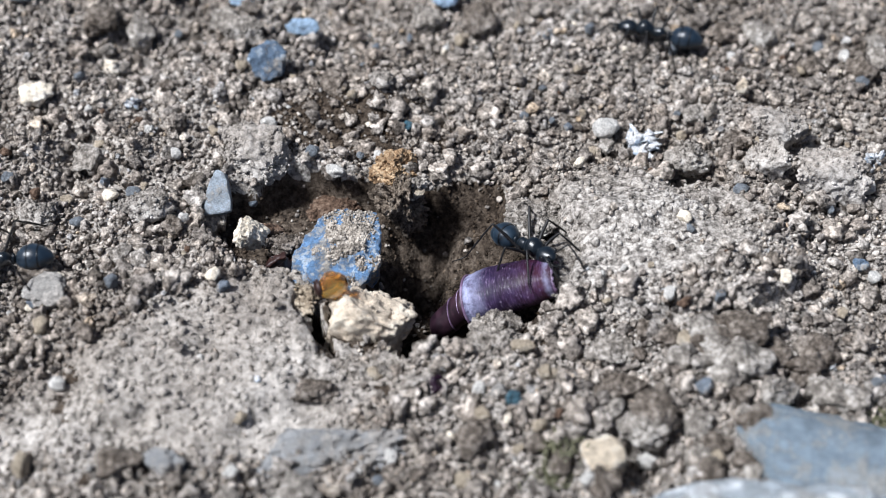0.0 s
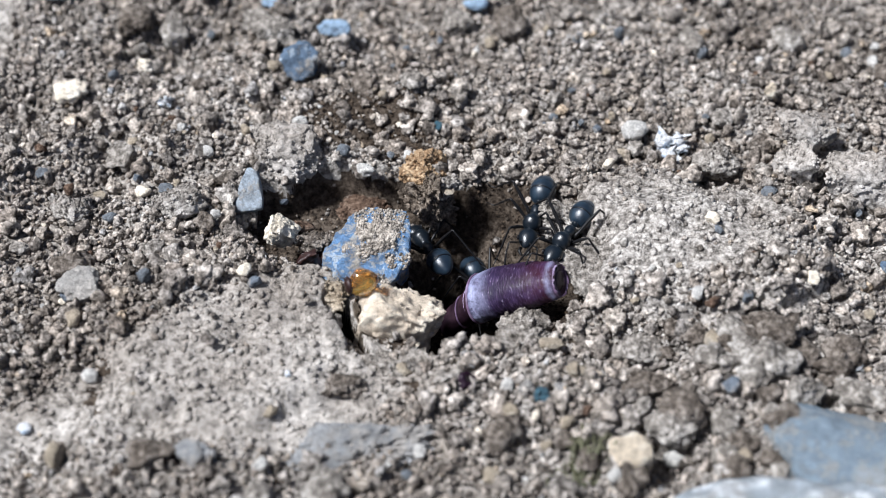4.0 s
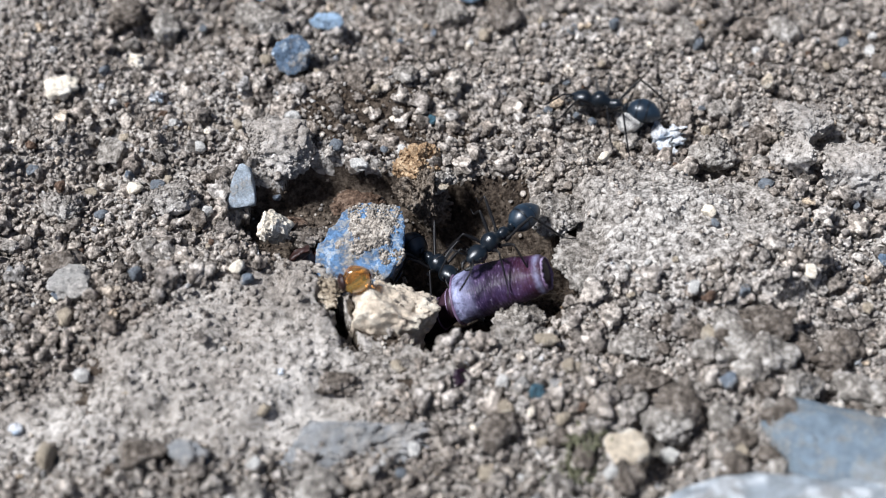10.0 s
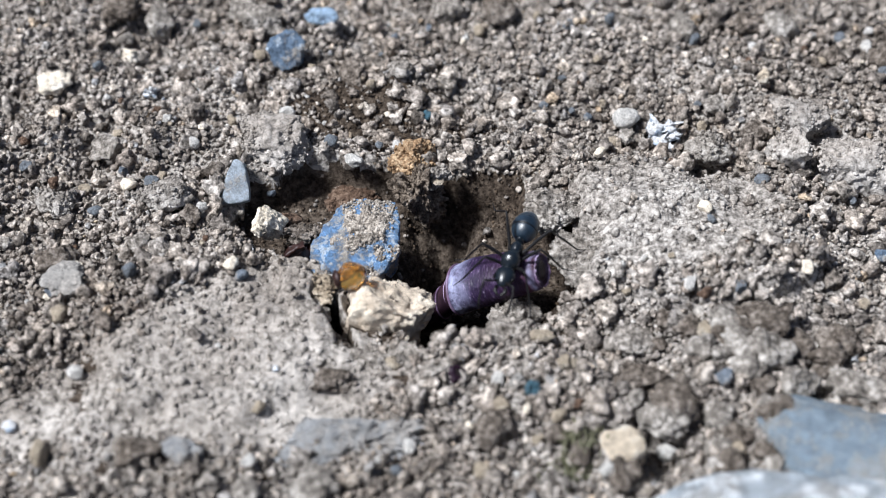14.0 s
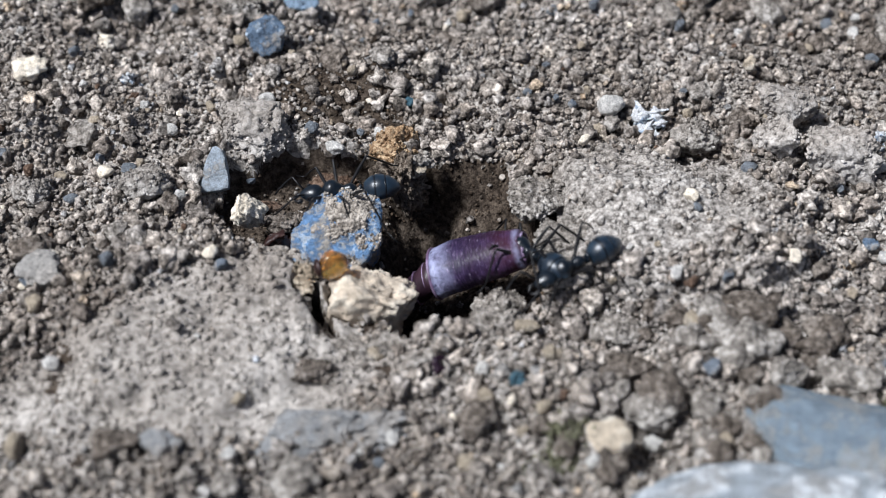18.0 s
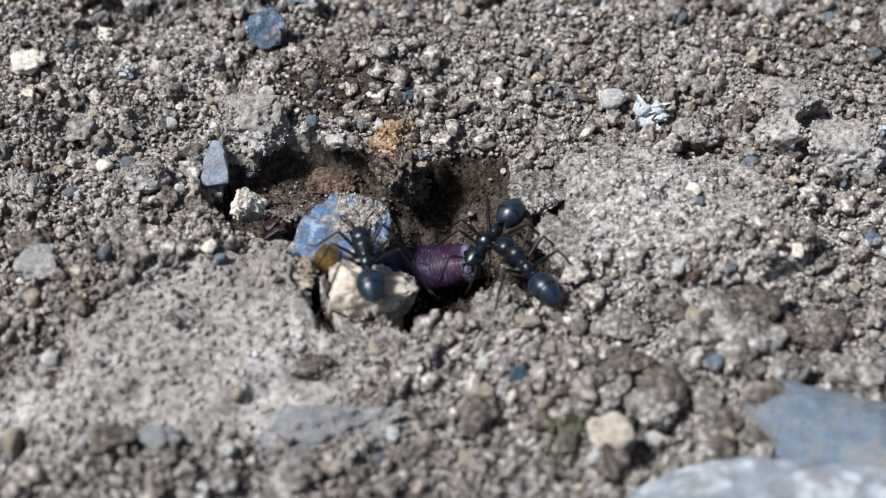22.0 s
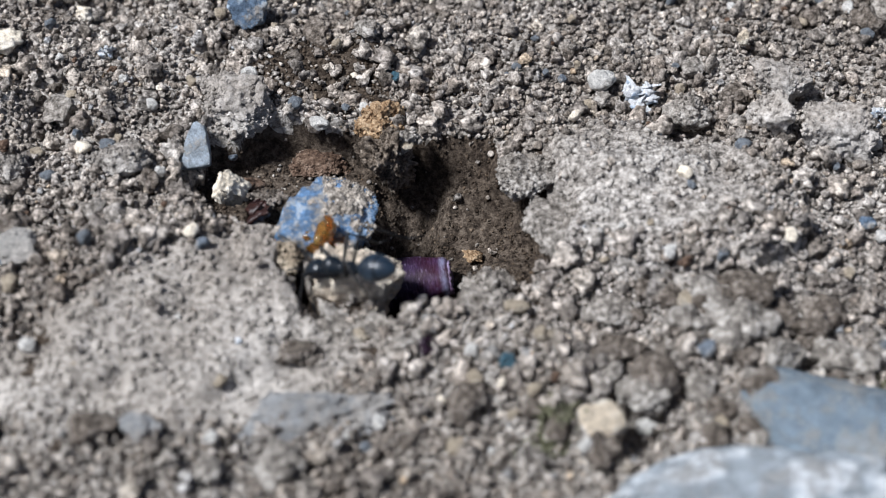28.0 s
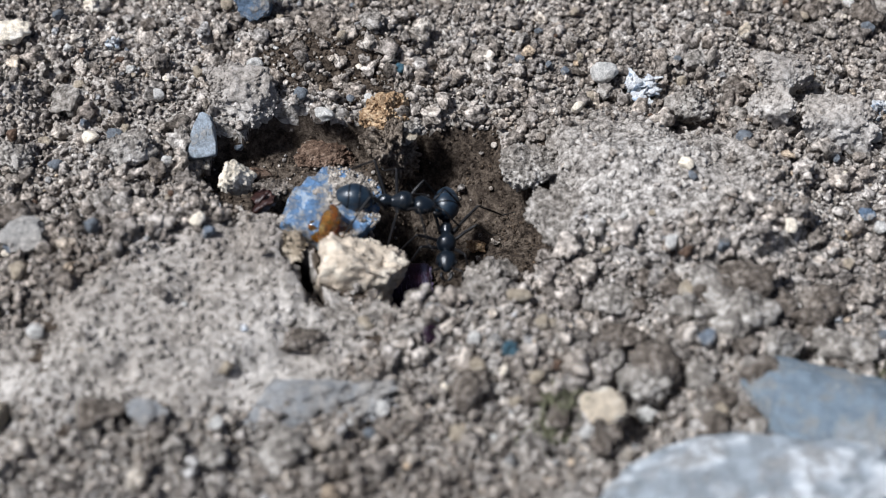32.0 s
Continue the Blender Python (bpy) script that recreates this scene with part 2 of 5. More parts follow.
GREY_BLUE = stone("grey_blue_pebble", (0.19, 0.22, 0.26), DUST, (0.4, 0.445, 0.5), dusty=0.4)
DARK_BLUE = stone("dark_blue_stone", (0.15, 0.215, 0.305), DUST, (0.50, 0.59, 0.68), dusty=0.42, grain=2600)
TAN_STONE = stone("tan_stone", (0.53, 0.445, 0.345), (0.36, 0.31, 0.25), (0.64, 0.565, 0.455), dusty=0.08, rough_value=0.92, bump=0.5)
SLATE = stone("slate", (0.18, 0.198, 0.218), (0.26, 0.235, 0.21), dusty=0.1)
SLATE_CHIP = stone("slate_chip", (0.42, 0.475, 0.53), (0.42, 0.4, 0.37), dusty=0.35)
GREY_STONE = stone("grey_stone", (0.48, 0.455, 0.42), (0.47, 0.437, 0.397), dusty=0.6)
BLUE_GREY = stone("blue_grey_rock", (0.25, 0.315, 0.375), (0.38, 0.38, 0.365), (0.50, 0.565, 0.61), dusty=0.5, grain=600)
PALE_ROCK = stone("pale_rock", (0.43, 0.475, 0.51), (0.44, 0.44, 0.43), (0.84, 0.87, 0.89), dusty=0.45, grain=700)
DUSTY_ROCK = stone("dusty_rock", (0.40, 0.405, 0.41), (0.43, 0.40, 0.365), (0.66, 0.67, 0.685), dusty=0.62, grain=1100)
WHITE_PEB = stone("cream_pebble", (0.66, 0.585, 0.47), (0.42, 0.365, 0.295), (0.76, 0.70, 0.60), dusty=0.05, rough_value=0.9, bump=0.4)
CREAM_PEB = stone("yellowish_pebble", (0.64, 0.54, 0.41), (0.48, 0.42, 0.34), (0.74, 0.67, 0.56), dusty=0.12)
YELLOW_PEB = stone("yellow_pebble", (0.42, 0.35, 0.26), (0.31, 0.265, 0.215), (0.52, 0.455, 0.36), dusty=0.1)
PALE_PEB = stone("pale_pebble", (0.67, 0.645, 0.60), (0.50, 0.46, 0.41), dusty=0.2)
SKY_CHIP = stone("light_blue_chip", (0.36, 0.49, 0.64), (0.26, 0.23, 0.2), dusty=0.05)
TEAL_PEB = stone("teal_pebble", (0.06, 0.13, 0.17), DUST, dusty=0.0, rough_value=0.4)
WHITE_FLAKE = stone("white_flake", (0.88, 0.89, 0.90), (0.5, 0.54, 0.6), (0.50, 0.61, 0.75), dusty=0.05, rough_value=0.5)


def chitin(name, colour, rough_value, streak=None, coat=0.0, spec=0.32, downy=0.0):
    m, t, b = shader(name, rough_value, spec=spec)
    b.inputs["Sheen Weight"].default_value, b.inputs["Sheen Tint"].default_value = downy, (0.45, 0.62, 0.8, 1)
    c = ramp(t, spots(t, 1800, 5), [(0.3, tuple(0.6 * v for v in colour)), (0.7, tuple(min(1, 1.3 * v) for v in colour))])
    if streak:
        c = blend(t, ramp(t, spots(t, 700, 4), [(0.5, (0, 0, 0)), (0.66, (1, 1, 1))]), c, streak)
    t.links.new(c, b.inputs["Base Color"])
    b.inputs["Coat Weight"].default_value, b.inputs["Coat Roughness"].default_value = coat, 0.2
    grain = spots(t, 15000, 4, 0.7)
    relief(t, b, grain, 0.2, 0.00004)
    return m


ANT = chitin("ant_black", (0.005, 0.008, 0.012), 0.30, spec=0.5, downy=0.02)
ANT_GASTER = chitin("ant_gaster", (0.009, 0.017, 0.028), 0.34, (0.018, 0.033, 0.05), spec=0.55, downy=0.05)
ANT_BAND = chitin("ant_band", (0.004, 0.005, 0.007), 0.35)
ANT_LEG = chitin("ant_leg", (0.007, 0.0065, 0.007), 0.45)
ANT_EYE = chitin("ant_eye", (0.01, 0.01, 0.012), 0.15)


def husk_skin():
    """Plum skin with fine streaks round the body, a painted bluish sky reflection near the front and a magenta end."""
    m, t, b = shader("purple_husk", 0.5, spec=0.26)
    place = t.nodes.new("ShaderNodeTexCoord")
    along = t.nodes.new("ShaderNodeSeparateXYZ")
    t.links.new(place.outputs["Object"], along.inputs[0])
    way = node(t, "MapRange", From_Min=-0.003, From_Max=0.003)
    t.links.new(along.outputs[0], way.inputs["Value"])

    def streaks(x, yz, low, high, top):
        squeeze = t.nodes.new("ShaderNodeMapping")
        squeeze.inputs["Scale"].default_value = (x, yz, yz)
        t.links.new(place.outputs["Object"], squeeze.inputs["Vector"])
        n = node(t, "TexNoise", Scale=1.0, Detail=3.0, Roughness=0.6)
        t.links.new(squeeze.outputs[0], n.inputs["Vector"])
        return ramp(t, n.outputs[0], [(low, (0, 0, 0)), (high, (top, top, top))]), n.outputs[0]

    c = ramp(t, way.outputs[0], [(0.0, (0.024, 0.019, 0.052)), (0.35, (0.013, 0.007, 0.027)), (0.65, (0.017, 0.005, 0.018)), (0.88, (0.034, 0.006, 0.016)), (1.0, (0.032, 0.006, 0.012))])
    c = blend(t, ramp(t, spots(t, 900, 5, 0.7), [(0.45, (0, 0, 0)), (0.7, (0.6, 0.6, 0.6))]), c, (0.05, 0.03, 0.085))
    fine, height = streaks(17000, 1500, 0.5, 0.75, 0.4)
    c = blend(t, fine, c, (0.17, 0.10, 0.21))
    broad, _ = streaks(8000, 2200, 0.62, 0.76, 0.6)
    c = blend(t, broad, c, (0.44, 0.36, 0.52))
    # pale sheen of the sky, put into the base colour towards both ends
    sky_sheen = blend(t, 1.0, ramp(t, way.outputs[0], [(0.0, (0.25, 0.25, 0.25)), (0.07, (1, 1, 1)), (0.16, (0.5, 0.5, 0.5)), (0.3, (0, 0, 0)), (0.9, (0, 0, 0)), (0.95, (0.5, 0.5, 0.5)), (0.985, (0.1, 0.1, 0.1))]),
                 ramp(t, spots(t, 900, 5, 0.75), [(0.36, (0, 0, 0)), (0.58, (0.9, 0.9, 0.9))]), "MULTIPLY")
    c = blend(t, sky_sheen, c, (0.38, 0.40, 0.58))
    t.links.new(c, b.inputs["Base Color"])
    b.inputs["Coat Weight"].default_value, b.inputs["Coat Roughness"].default_value = 0.08, 0.3
    relief(t, b, blend(t, 0.4, height, spots(t, 2500, 5, 0.75)), 0.8, 0.00016)
    return m


HUSK = husk_skin()
HUSK_DARK = chitin("dark_husk", (0.014, 0.006, 0.011), 0.42, (0.034, 0.016, 0.024), coat=0.05)
HUSK_RIM = chitin("pale_rim", (0.12, 0.075, 0.13), 0.4, (0.30, 0.24, 0.36), coat=0.1)
REDDISH = chitin("red_brown_shell", (0.024, 0.008, 0.006), 0.5, (0.07, 0.03, 0.022), spec=0.45)
PURPLE_FLECK = chitin("purple_fleck", (0.016, 0.005, 0.014), 0.45)
amber, at, ab = shader("amber", 0.05, spec=0.6)
at.links.new(ramp(at, spots(at, 700, 4), [(0.3, (0.62, 0.24, 0.025)), (0.65, (0.88, 0.48, 0.09))]), ab.inputs["Base Color"])
ab.inputs["Transmission Weight"].default_value, ab.inputs["IOR"].default_value = 0.92, 1.45
ab.inputs["Coat Weight"].default_value = 1.0
FIBRE = chitin("fibre", (0.20, 0.17, 0.14), 0.7)
MOSS = earth("greenish_soil", (0.07, 0.075, 0.045), (0.18, 0.185, 0.115), (0.3, 0.29, 0.2))


# ---- mesh helpers ----
def sheet(name, verts, faces, material, smoothed=True):
    """A mesh from arrays in millimetres."""
    me = bpy.data.meshes.new(name)
    verts, faces = np.asarray(verts, np.float32) * MM, np.asarray(faces, np.int32)
    n = faces.shape[1]
    me.vertices.add(len(verts))
    me.vertices.foreach_set("co", verts.ravel())
    me.loops.add(faces.size)
    me.loops.foreach_set("vertex_index", faces.ravel())
    me.polygons.add(len(faces))
    me.polygons.foreach_set("loop_start", np.arange(len(faces), dtype=np.int32) * n)
    me.update(calc_edges=True)
    me.polygons.foreach_set("use_smooth", np.full(len(faces), smoothed))
    me.materials.append(material)
    me.validate()
    return me


def ball(level):
    bm = bmesh.new()
    bmesh.ops.create_icosphere(bm, subdivisions=level, radius=1.0)
    v = np.array([x.co[:] for x in bm.verts])
    f = np.array([[x.index for x in face.verts] for face in bm.faces])
    bm.free()
    return v, f


BALLS = {n: ball(n) for n in (1, 2, 3, 4, 5, 6)}


def rock_shape(size, seed, lumps=0.18, grain=0.05, cuts=0, level=4, waves=1.6, box=0.0):
    """A stone: a ball cut by planes, then roughened; size in millimetres."""
    rng = np.random.default_rng(seed)
    v, f = BALLS[level]
    v = v.copy()
    if box:
        v = v / (np.abs(v).max(1, keepdims=True) * box + (1 - box))
    for _ in range(cuts):
        n = rng.normal(size=3)
        n /= np.linalg.norm(n)
        d = rng.uniform(0.5, 0.78)
        over = np.maximum(v @ n - d, 0)
        v -= over[:, None] * n * 0.96
    o = rng.uniform(0, 50, 3)
    swell = 1 + lumps * rough(v[:, 0] * waves + o[0], v[:, 1] * waves + o[1], v[:, 2] * waves + o[2], seed, 3)
    swell += grain * rough(v[:, 0] * 7 + o[0], v[:, 1] * 7 + o[1], v[:, 2] * 7 + o[2], seed + 9, 3)
    if level > 5:
        swell += 0.35 * grain * rough(v[:, 0] * 22 + o[0], v[:, 1] * 22 + o[1], v[:, 2] * 22 + o[2], seed + 19, 3)
    return v * swell[:, None] * (np.array(size) / 2), f


def thing(name, me, m, label, category, group="", kind=""):
    ob = new(name, me)
    ob.matrix_world = m
    return tagged(ob, label, category, group, kind)


def part(name, me, parent, label="", m=None):
    ob = new(name, me)
    ob.parent = parent
    if m is not None:
        ob.matrix_basis = m
    return tagged(ob, label) if label else ob


def at_ground(x, y, sink=0.0, z=None, rx=0, ry=0, rz=0):
    """A pose on the ground, millimetres."""
    z = float(ground_z(x, y, False)) - sink if z is None else z
    return pose(x * MM, y * MM, z * MM, rx, ry, rz)


# ---- the ground ----
def spread(inner, step, outer):
    core = np.arange(-inner, inner + step / 2, step)
    ring, far = [], inner
    while far < outer:
        step = min(step * 1.25, 0.26) if far < 36 else step * 1.3
        far += step
        ring.append(far)
    return np.concatenate([-np.array(ring[::-1]), core, np.array(ring)])


gx, gy = spread(19.0, 0.11, 3000.0), spread(14.0, 0.11, 3000.0) - 2.0
gridx, gridy = np.meshgrid(gx, gy)
gridz = ground_z(gridx, gridy)
nx, ny = len(gx), len(gy)
index = np.arange(nx * ny).reshape(ny, nx)
quads = np.stack([index[:-1, :-1], index[:-1, 1:], index[1:, 1:], index[1:, :-1]], -1).reshape(-1, 4)
ground = thing("ground", sheet("ground", np.stack([gridx, gridy, gridz], -1).reshape(-1, 3), quads, SOIL), Matrix(),
               "dry grey-brown crumbly soil with a small dug pit", "ground", kind="structure")
# the subsoil laid bare in the pit is brown, its colour darkened for shade
ground.data.materials.append(SHADED_SUBSOIL)
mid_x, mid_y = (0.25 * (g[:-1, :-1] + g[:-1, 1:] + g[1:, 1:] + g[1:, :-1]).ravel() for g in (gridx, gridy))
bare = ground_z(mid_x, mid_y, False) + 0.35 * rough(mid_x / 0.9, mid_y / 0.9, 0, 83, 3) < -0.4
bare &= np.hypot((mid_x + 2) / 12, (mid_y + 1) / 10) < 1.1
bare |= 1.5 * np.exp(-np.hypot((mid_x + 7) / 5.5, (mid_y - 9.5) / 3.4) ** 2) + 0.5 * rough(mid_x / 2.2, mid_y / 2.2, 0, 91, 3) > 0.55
ground.data.materials.append(CAKED)
caked_over = ~bare & (mid_x < -2) & (compact(mid_x, mid_y) + 0.9 * rough(mid_x / 1.2, mid_y / 1.2, 0, 97, 4) > 0.5)
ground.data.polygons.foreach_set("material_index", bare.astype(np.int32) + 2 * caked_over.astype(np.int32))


def turns(rng, n):
    q = rng.normal(size=(n, 4))
    q /= np.linalg.norm(q, axis=1, keepdims=True)
    w, x, y, z = q.T
    return np.stack([1 - 2 * (y * y + z * z), 2 * (x * y - z * w), 2 * (x * z + y * w), 2 * (x * y + z * w), 1 - 2 * (x * x + z * z), 2 * (y * z - x * w),
                     2 * (x * z - y * w), 2 * (y * z + x * w), 1 - 2 * (x * x + y * y)], -1).reshape(n, 3, 3)


def heap(name, label, material, seed, x, y, z, d, level, kinds=20, lumps=0.55, grain=0.24):
    """Grains of given places and widths, joined in one mesh."""
    rng = np.random.default_rng(seed)
    spin = turns(rng, len(x))
    shapes = [rock_shape((1, 1, 1), 100 + seed * 50 + k, lumps, grain if level > 1 else 0.12, cuts=4, level=level, waves=1.7) for k in range(kinds)]
    pick = rng.integers(0, kinds, len(x))
    stretch = rng.uniform(0.78, 1.25, (len(x), 3))
    all_v, all_f, base = [], [], 0
    for k, (v, f) in enumerate(shapes):
        sel = np.where(pick == k)[0]
        w = np.einsum("nij,nvj->nvi", spin[sel], v[None] * (stretch[sel] * d[sel, None])[:, None, :])
        w += np.stack([x[sel], y[sel], z[sel]], -1)[:, None, :]
        n = len(sel)
        all_v.append(w.reshape(-1, 3))
        all_f.append((f[None] + (np.arange(n) * len(v))[:, None, None]).reshape(-1, 3) + base)
        base += n * len(v)
    return thing(name, sheet(name, np.concatenate(all_v), np.concatenate(all_f), material), Matrix(), label, "soil", kind="stuff")


def in_view(x, y):
    return np.abs(x) < 25.5 + (y + 24) * 0.22


def scatter(name, label, count, small, large, power, level, lift, material, seed, keep, kinds=14, area=(-34, 34, -24, 24)):
    """Loose grains strewn on the ground."""
    rng = np.random.default_rng(seed)
    x, y = rng.uniform(area[0], area[1], count), rng.uniform(area[2], area[3], count)
    ok = rng.uniform(size=count) < keep(x, y) * in_view(x, y)
    x, y = x[ok], y[ok]
    d = small + (large - small) * rng.uniform(size=len(x)) ** power
    return heap(name, label, material, seed, x, y, ground_z(x, y) + d * lift * rng.uniform(0.2, 1.0, len(x)), d, level, kinds)


def bedded(sizes, seed, keep, tight=0.8, area=(-34, 34, -24, 26)):
    """Grains that lie side by side: for each (tries, least, greatest, power) the darts that find room among those before."""
    rng = np.random.default_rng(seed)
    cell = 0.1
    nx, ny = int((area[1] - area[0]) / cell) + 1, int((area[3] - area[2]) / cell) + 1
    room = np.full((ny, nx), 9.0)
    cx, cy = np.arange(nx) * cell + area[0], np.arange(ny) * cell + area[2]
    out = []
    for tries, least, greatest, power in sizes:
        x, y = rng.uniform(area[0], area[1], tries), rng.uniform(area[2], area[3], tries)
        d = least + (greatest - least) * rng.uniform(size=tries) ** power
        ok = rng.uniform(size=tries) < keep(x, y, d) * in_view(x, y)
        for px, py, pd in zip(x[ok].tolist(), y[ok].tolist(), d[ok].tolist()):
            i, j, r = int((px - area[0]) / cell + 0.5), int((py - area[2]) / cell + 0.5), pd / 2
            if room[j, i] < tight * r:
                continue
            k = int((r + 0.7) / cell) + 1
            a, b, c, e = max(j - k, 0), j + k + 1, max(i - k, 0), i + k + 1
            far = np.sqrt((cx[None, c:e] - px) ** 2 + (cy[a:b, None] - py) ** 2) - r
            np.minimum(room[a:b, c:e], far, out=room[a:b, c:e])
            out.append((px, py, pd))
    return np.array(out).T


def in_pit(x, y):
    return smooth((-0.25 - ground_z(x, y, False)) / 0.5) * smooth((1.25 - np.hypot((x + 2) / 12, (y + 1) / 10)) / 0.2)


def earthy(x, y):
    """The brown damp patch behind the pit."""
    return smooth(1.5 * np.exp(-np.hypot((x + 7) / 5.5, (y - 9.5) / 3.4) ** 2) + 0.5 * rough(x / 2.2, y / 2.2, 0, 91, 3))


def loose(x, y, d):
    """Where loose crumbs lie: few of the large ones on caked or brown earth."""
    return (1 - np.where(d > 0.4, 0.985, 0.99) * compact(x, y)) * (1 - 0.98 * in_pit(x, y)) * (1 - np.where(d > 0.35, 0.95, 0.88) * earthy(x, y))


def crumb_beds():
    rng = np.random.default_rng(12)
    x, y, d = bedded([(700, 0.8, 1.4, 2.2), (4500, 0.45, 0.8, 1.6), (45000, 0.27, 0.46, 1.3), (120000, 0.15, 0.27, 1.0)], 1, loose)
    z = ground_z(x, y) + d * (0.2 + 0.32 * rng.uniform(size=len(x)))
    for name, label, seed, low, high, level in (("soil_crumbs", "loose grey-brown crumbs of dry soil", 1, 0.5, 9, 3), ("soil_crumbs", "small loose crumbs of dry soil", 2, 0.25, 0.5, 2),
                                                ("soil_grit", "fine gritty soil grains", 3, 0, 0.25, 1)):
        ok = (d >= low) & (d < high)
        heap(name, label, CRUMB, seed, x[ok], y[ok], z[ok], d[ok], level)
    x, y, d = bedded([(900, 0.5, 0.95, 1.8), (9000, 0.24, 0.46, 1.2)], 7, lambda x, y, d: loose(x, y, d) * smooth(0.5 + 1.4 * rough(x / 2.4, y / 2.4, 0, 47, 3)), 1.0)
    heap("soil_crumbs", "crumbs lying loose on the others", CRUMB, 6, x, y, ground_z(x, y) + 0.28 + d * 0.4, d, 2)


crumb_beds()
scatter("soil_grit", "fine gritty grains on caked soil", 9000, 0.08, 0.6, 2.4, 1, 0.1, FINE_GRIT, 5,
        lambda x, y: compact(x, y) * (1 - in_pit(x, y)), kinds=8, area=(-30, 21, -20, 7))
# these grains deepen the pit's shade by their dark colour
scatter("damp_crumbs", "brown crumbs on the pit walls, darkened as by shade", 14000, 0.07, 0.30, 2.6, 1, 0.3, SHADED_CRUMB, 4,
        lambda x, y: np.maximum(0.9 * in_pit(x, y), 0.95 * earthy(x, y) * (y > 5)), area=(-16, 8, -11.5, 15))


def single_crumbs(count):
    """The larger crumbs round the pit, one by one."""
    rng = np.random.default_rng(9)
    meshes = [sheet("soil_crumb", *rock_shape((1, 1, 1), 700 + k, 0.55, 0.22, 3, 3, 1.5), CRUMB_ONE) for k in range(12)]
    done = 0
    while done < count:
        x, y = rng.uniform(-20, 22), rng.uniform(-17, 14)
        if rng.uniform() < max(compact(x, y), in_pit(x, y)):
            continue
        d = 0.75 + 0.9 * rng.uniform() ** 2.5
        ob = part("soil_crumb", meshes[done % 12], ground)
        ob.matrix_basis = at_ground(x, y, -0.22 * d, None, *rng.uniform(0, 360, 3)) @ Matrix.Diagonal((d, d * rng.uniform(0.7, 1.1), d * rng.uniform(0.7, 1.1), 1))
        done += 1


single_crumbs(290)


# ---- stones, clods and chips ----
def stone_at(name, x, y, size, material, label, category="pebble", seed=1, sink=0.3, lumps=0.18, grain=0.05, cuts=4, level=4,
             rx=0, ry=0, rz=0, z=None, group="", box=0.0):
    v, f = rock_shape(size, seed, lumps, grain, cuts, level, box=box)
    return thing(name, sheet(name, v, f, material), at_ground(x, y, -size[2] * (0.5 - sink) - (0.42 if size[0] < 4.5 else 0.2) * float(1 - compact(x, y)), z, rx, ry, rz), label, category, group)


def caked(name, x, y, size, material, label, seed, z, rx=0, ry=0, rz=0):
    """A broad block of caked earth with broken edges."""
    v, f = rock_shape(size, seed, 0.24, 0.10, 4, 6, 2.2, 0.7)
    return thing(name, sheet(name, v, f, material), at_ground(x, y, 0, z, rx, ry, rz), label, "soil clod")


caked("near_lip", -4.12, -11.95, (6.5, 3.0, 3.0), CLOD, "crusted lip of earth before the hole", 304, -1.25, rx=8, rz=3)
caked("near_lip", -0.47, -11.74, (5.0, 3.2, 3.0), PALE_CLOD, "pale crusted lip of earth before the hole", 306, -0.8, rx=-6, rz=20)
caked("near_lip", 3.59, -9.47, (4.6, 2.6, 2.8), CLOD, "crusted lip of earth beside the hole", 305, -0.8, rz=28)

stone_at("bank_clod", 6.1, 0.5, (4.0, 3.2, 2.8), CLOD, "crusted clod at the edge of the bank over the pit", "soil clod", 310, z=0.15, cuts=4, lumps=0.26, grain=0.12, level=6)
caked("bank_crust", 8.5, -4.3, (4.6, 5.2, 2.0), CLOD, "crusted edge of the bank beside the pit", 311, 0.3, rz=12)
stone_at("soil_clod", 3.2, -7.5, (3.2, 2.4, 2.6), CLOD, "pale rounded clod beside the hole", "soil clod", 62, z=-1.45, lumps=0.3, grain=0.12, level=5)
blue_stone = stone_at("blue_stone", -6.43, -1.52, (8.4, 6.4, 7.4), BLUE_STONE, "angular blue stone caked with tan soil in the pit", "stone", 41,
                      cuts=8, lumps=0.08, grain=0.05, level=6, z=-2.3, rx=18, rz=12, box=0.6)
tan_stone = stone_at("tan_stone", -4.8, -7.42, (7.0, 6.2, 6.2), TAN_STONE, "rough tan lump of stone at the pit's mouth", "stone", 366,
                     cuts=7, lumps=0.17, grain=0.09, level=6, z=-1.6, box=0.8, ry=-16)


def crust(ob, label, count, small, large, material, seed, reach=2.4, patchy=1.4, level=2, top=(0, 0, 1)):
    """Soil grains stuck to the upper side of a stone."""
    rng = np.random.default_rng(seed)
    v = np.array([w.co[:] for w in ob.data.vertices]) / MM
    up = np.array(ob.matrix_world.to_3x3().inverted() @ Vector(top).normalized())
    n = np.array([w.normal[:] for w in ob.data.vertices]) @ up
    likely = smooth((n - (0.35 if level > 1 else -0.3)) / 0.4) * smooth(0.6 + patchy * rough(v[:, 0] / 1.6, v[:, 1] / 1.6, v[:, 2] / 1.6, seed, 3)) * np.exp(-(v[:, 0] / reach) ** 2 - (v[:, 1] / reach) ** 2)
    spot = rng.choice(len(v), count, p=likely / likely.sum())
    d = small + (large - small) * rng.uniform(size=count) ** 2.5
    grains = [rock_shape((1, 1, 1), seed + k, 0.5, 0.15, 3, level, 1.5) for k in range(6)]
    all_v, all_f, base = [], [], 0
    for n, (at_v, spin) in enumerate(zip(spot, turns(rng, count))):
        gv, gf = grains[n % 6]
        all_v.append((gv * d[n]) @ spin.T + v[at_v])
        all_f.append(gf + base)
        base += len(gv)
    return part("soil_crust", sheet("soil_crust", np.concatenate(all_v), np.concatenate(all_f), material), ob, label)


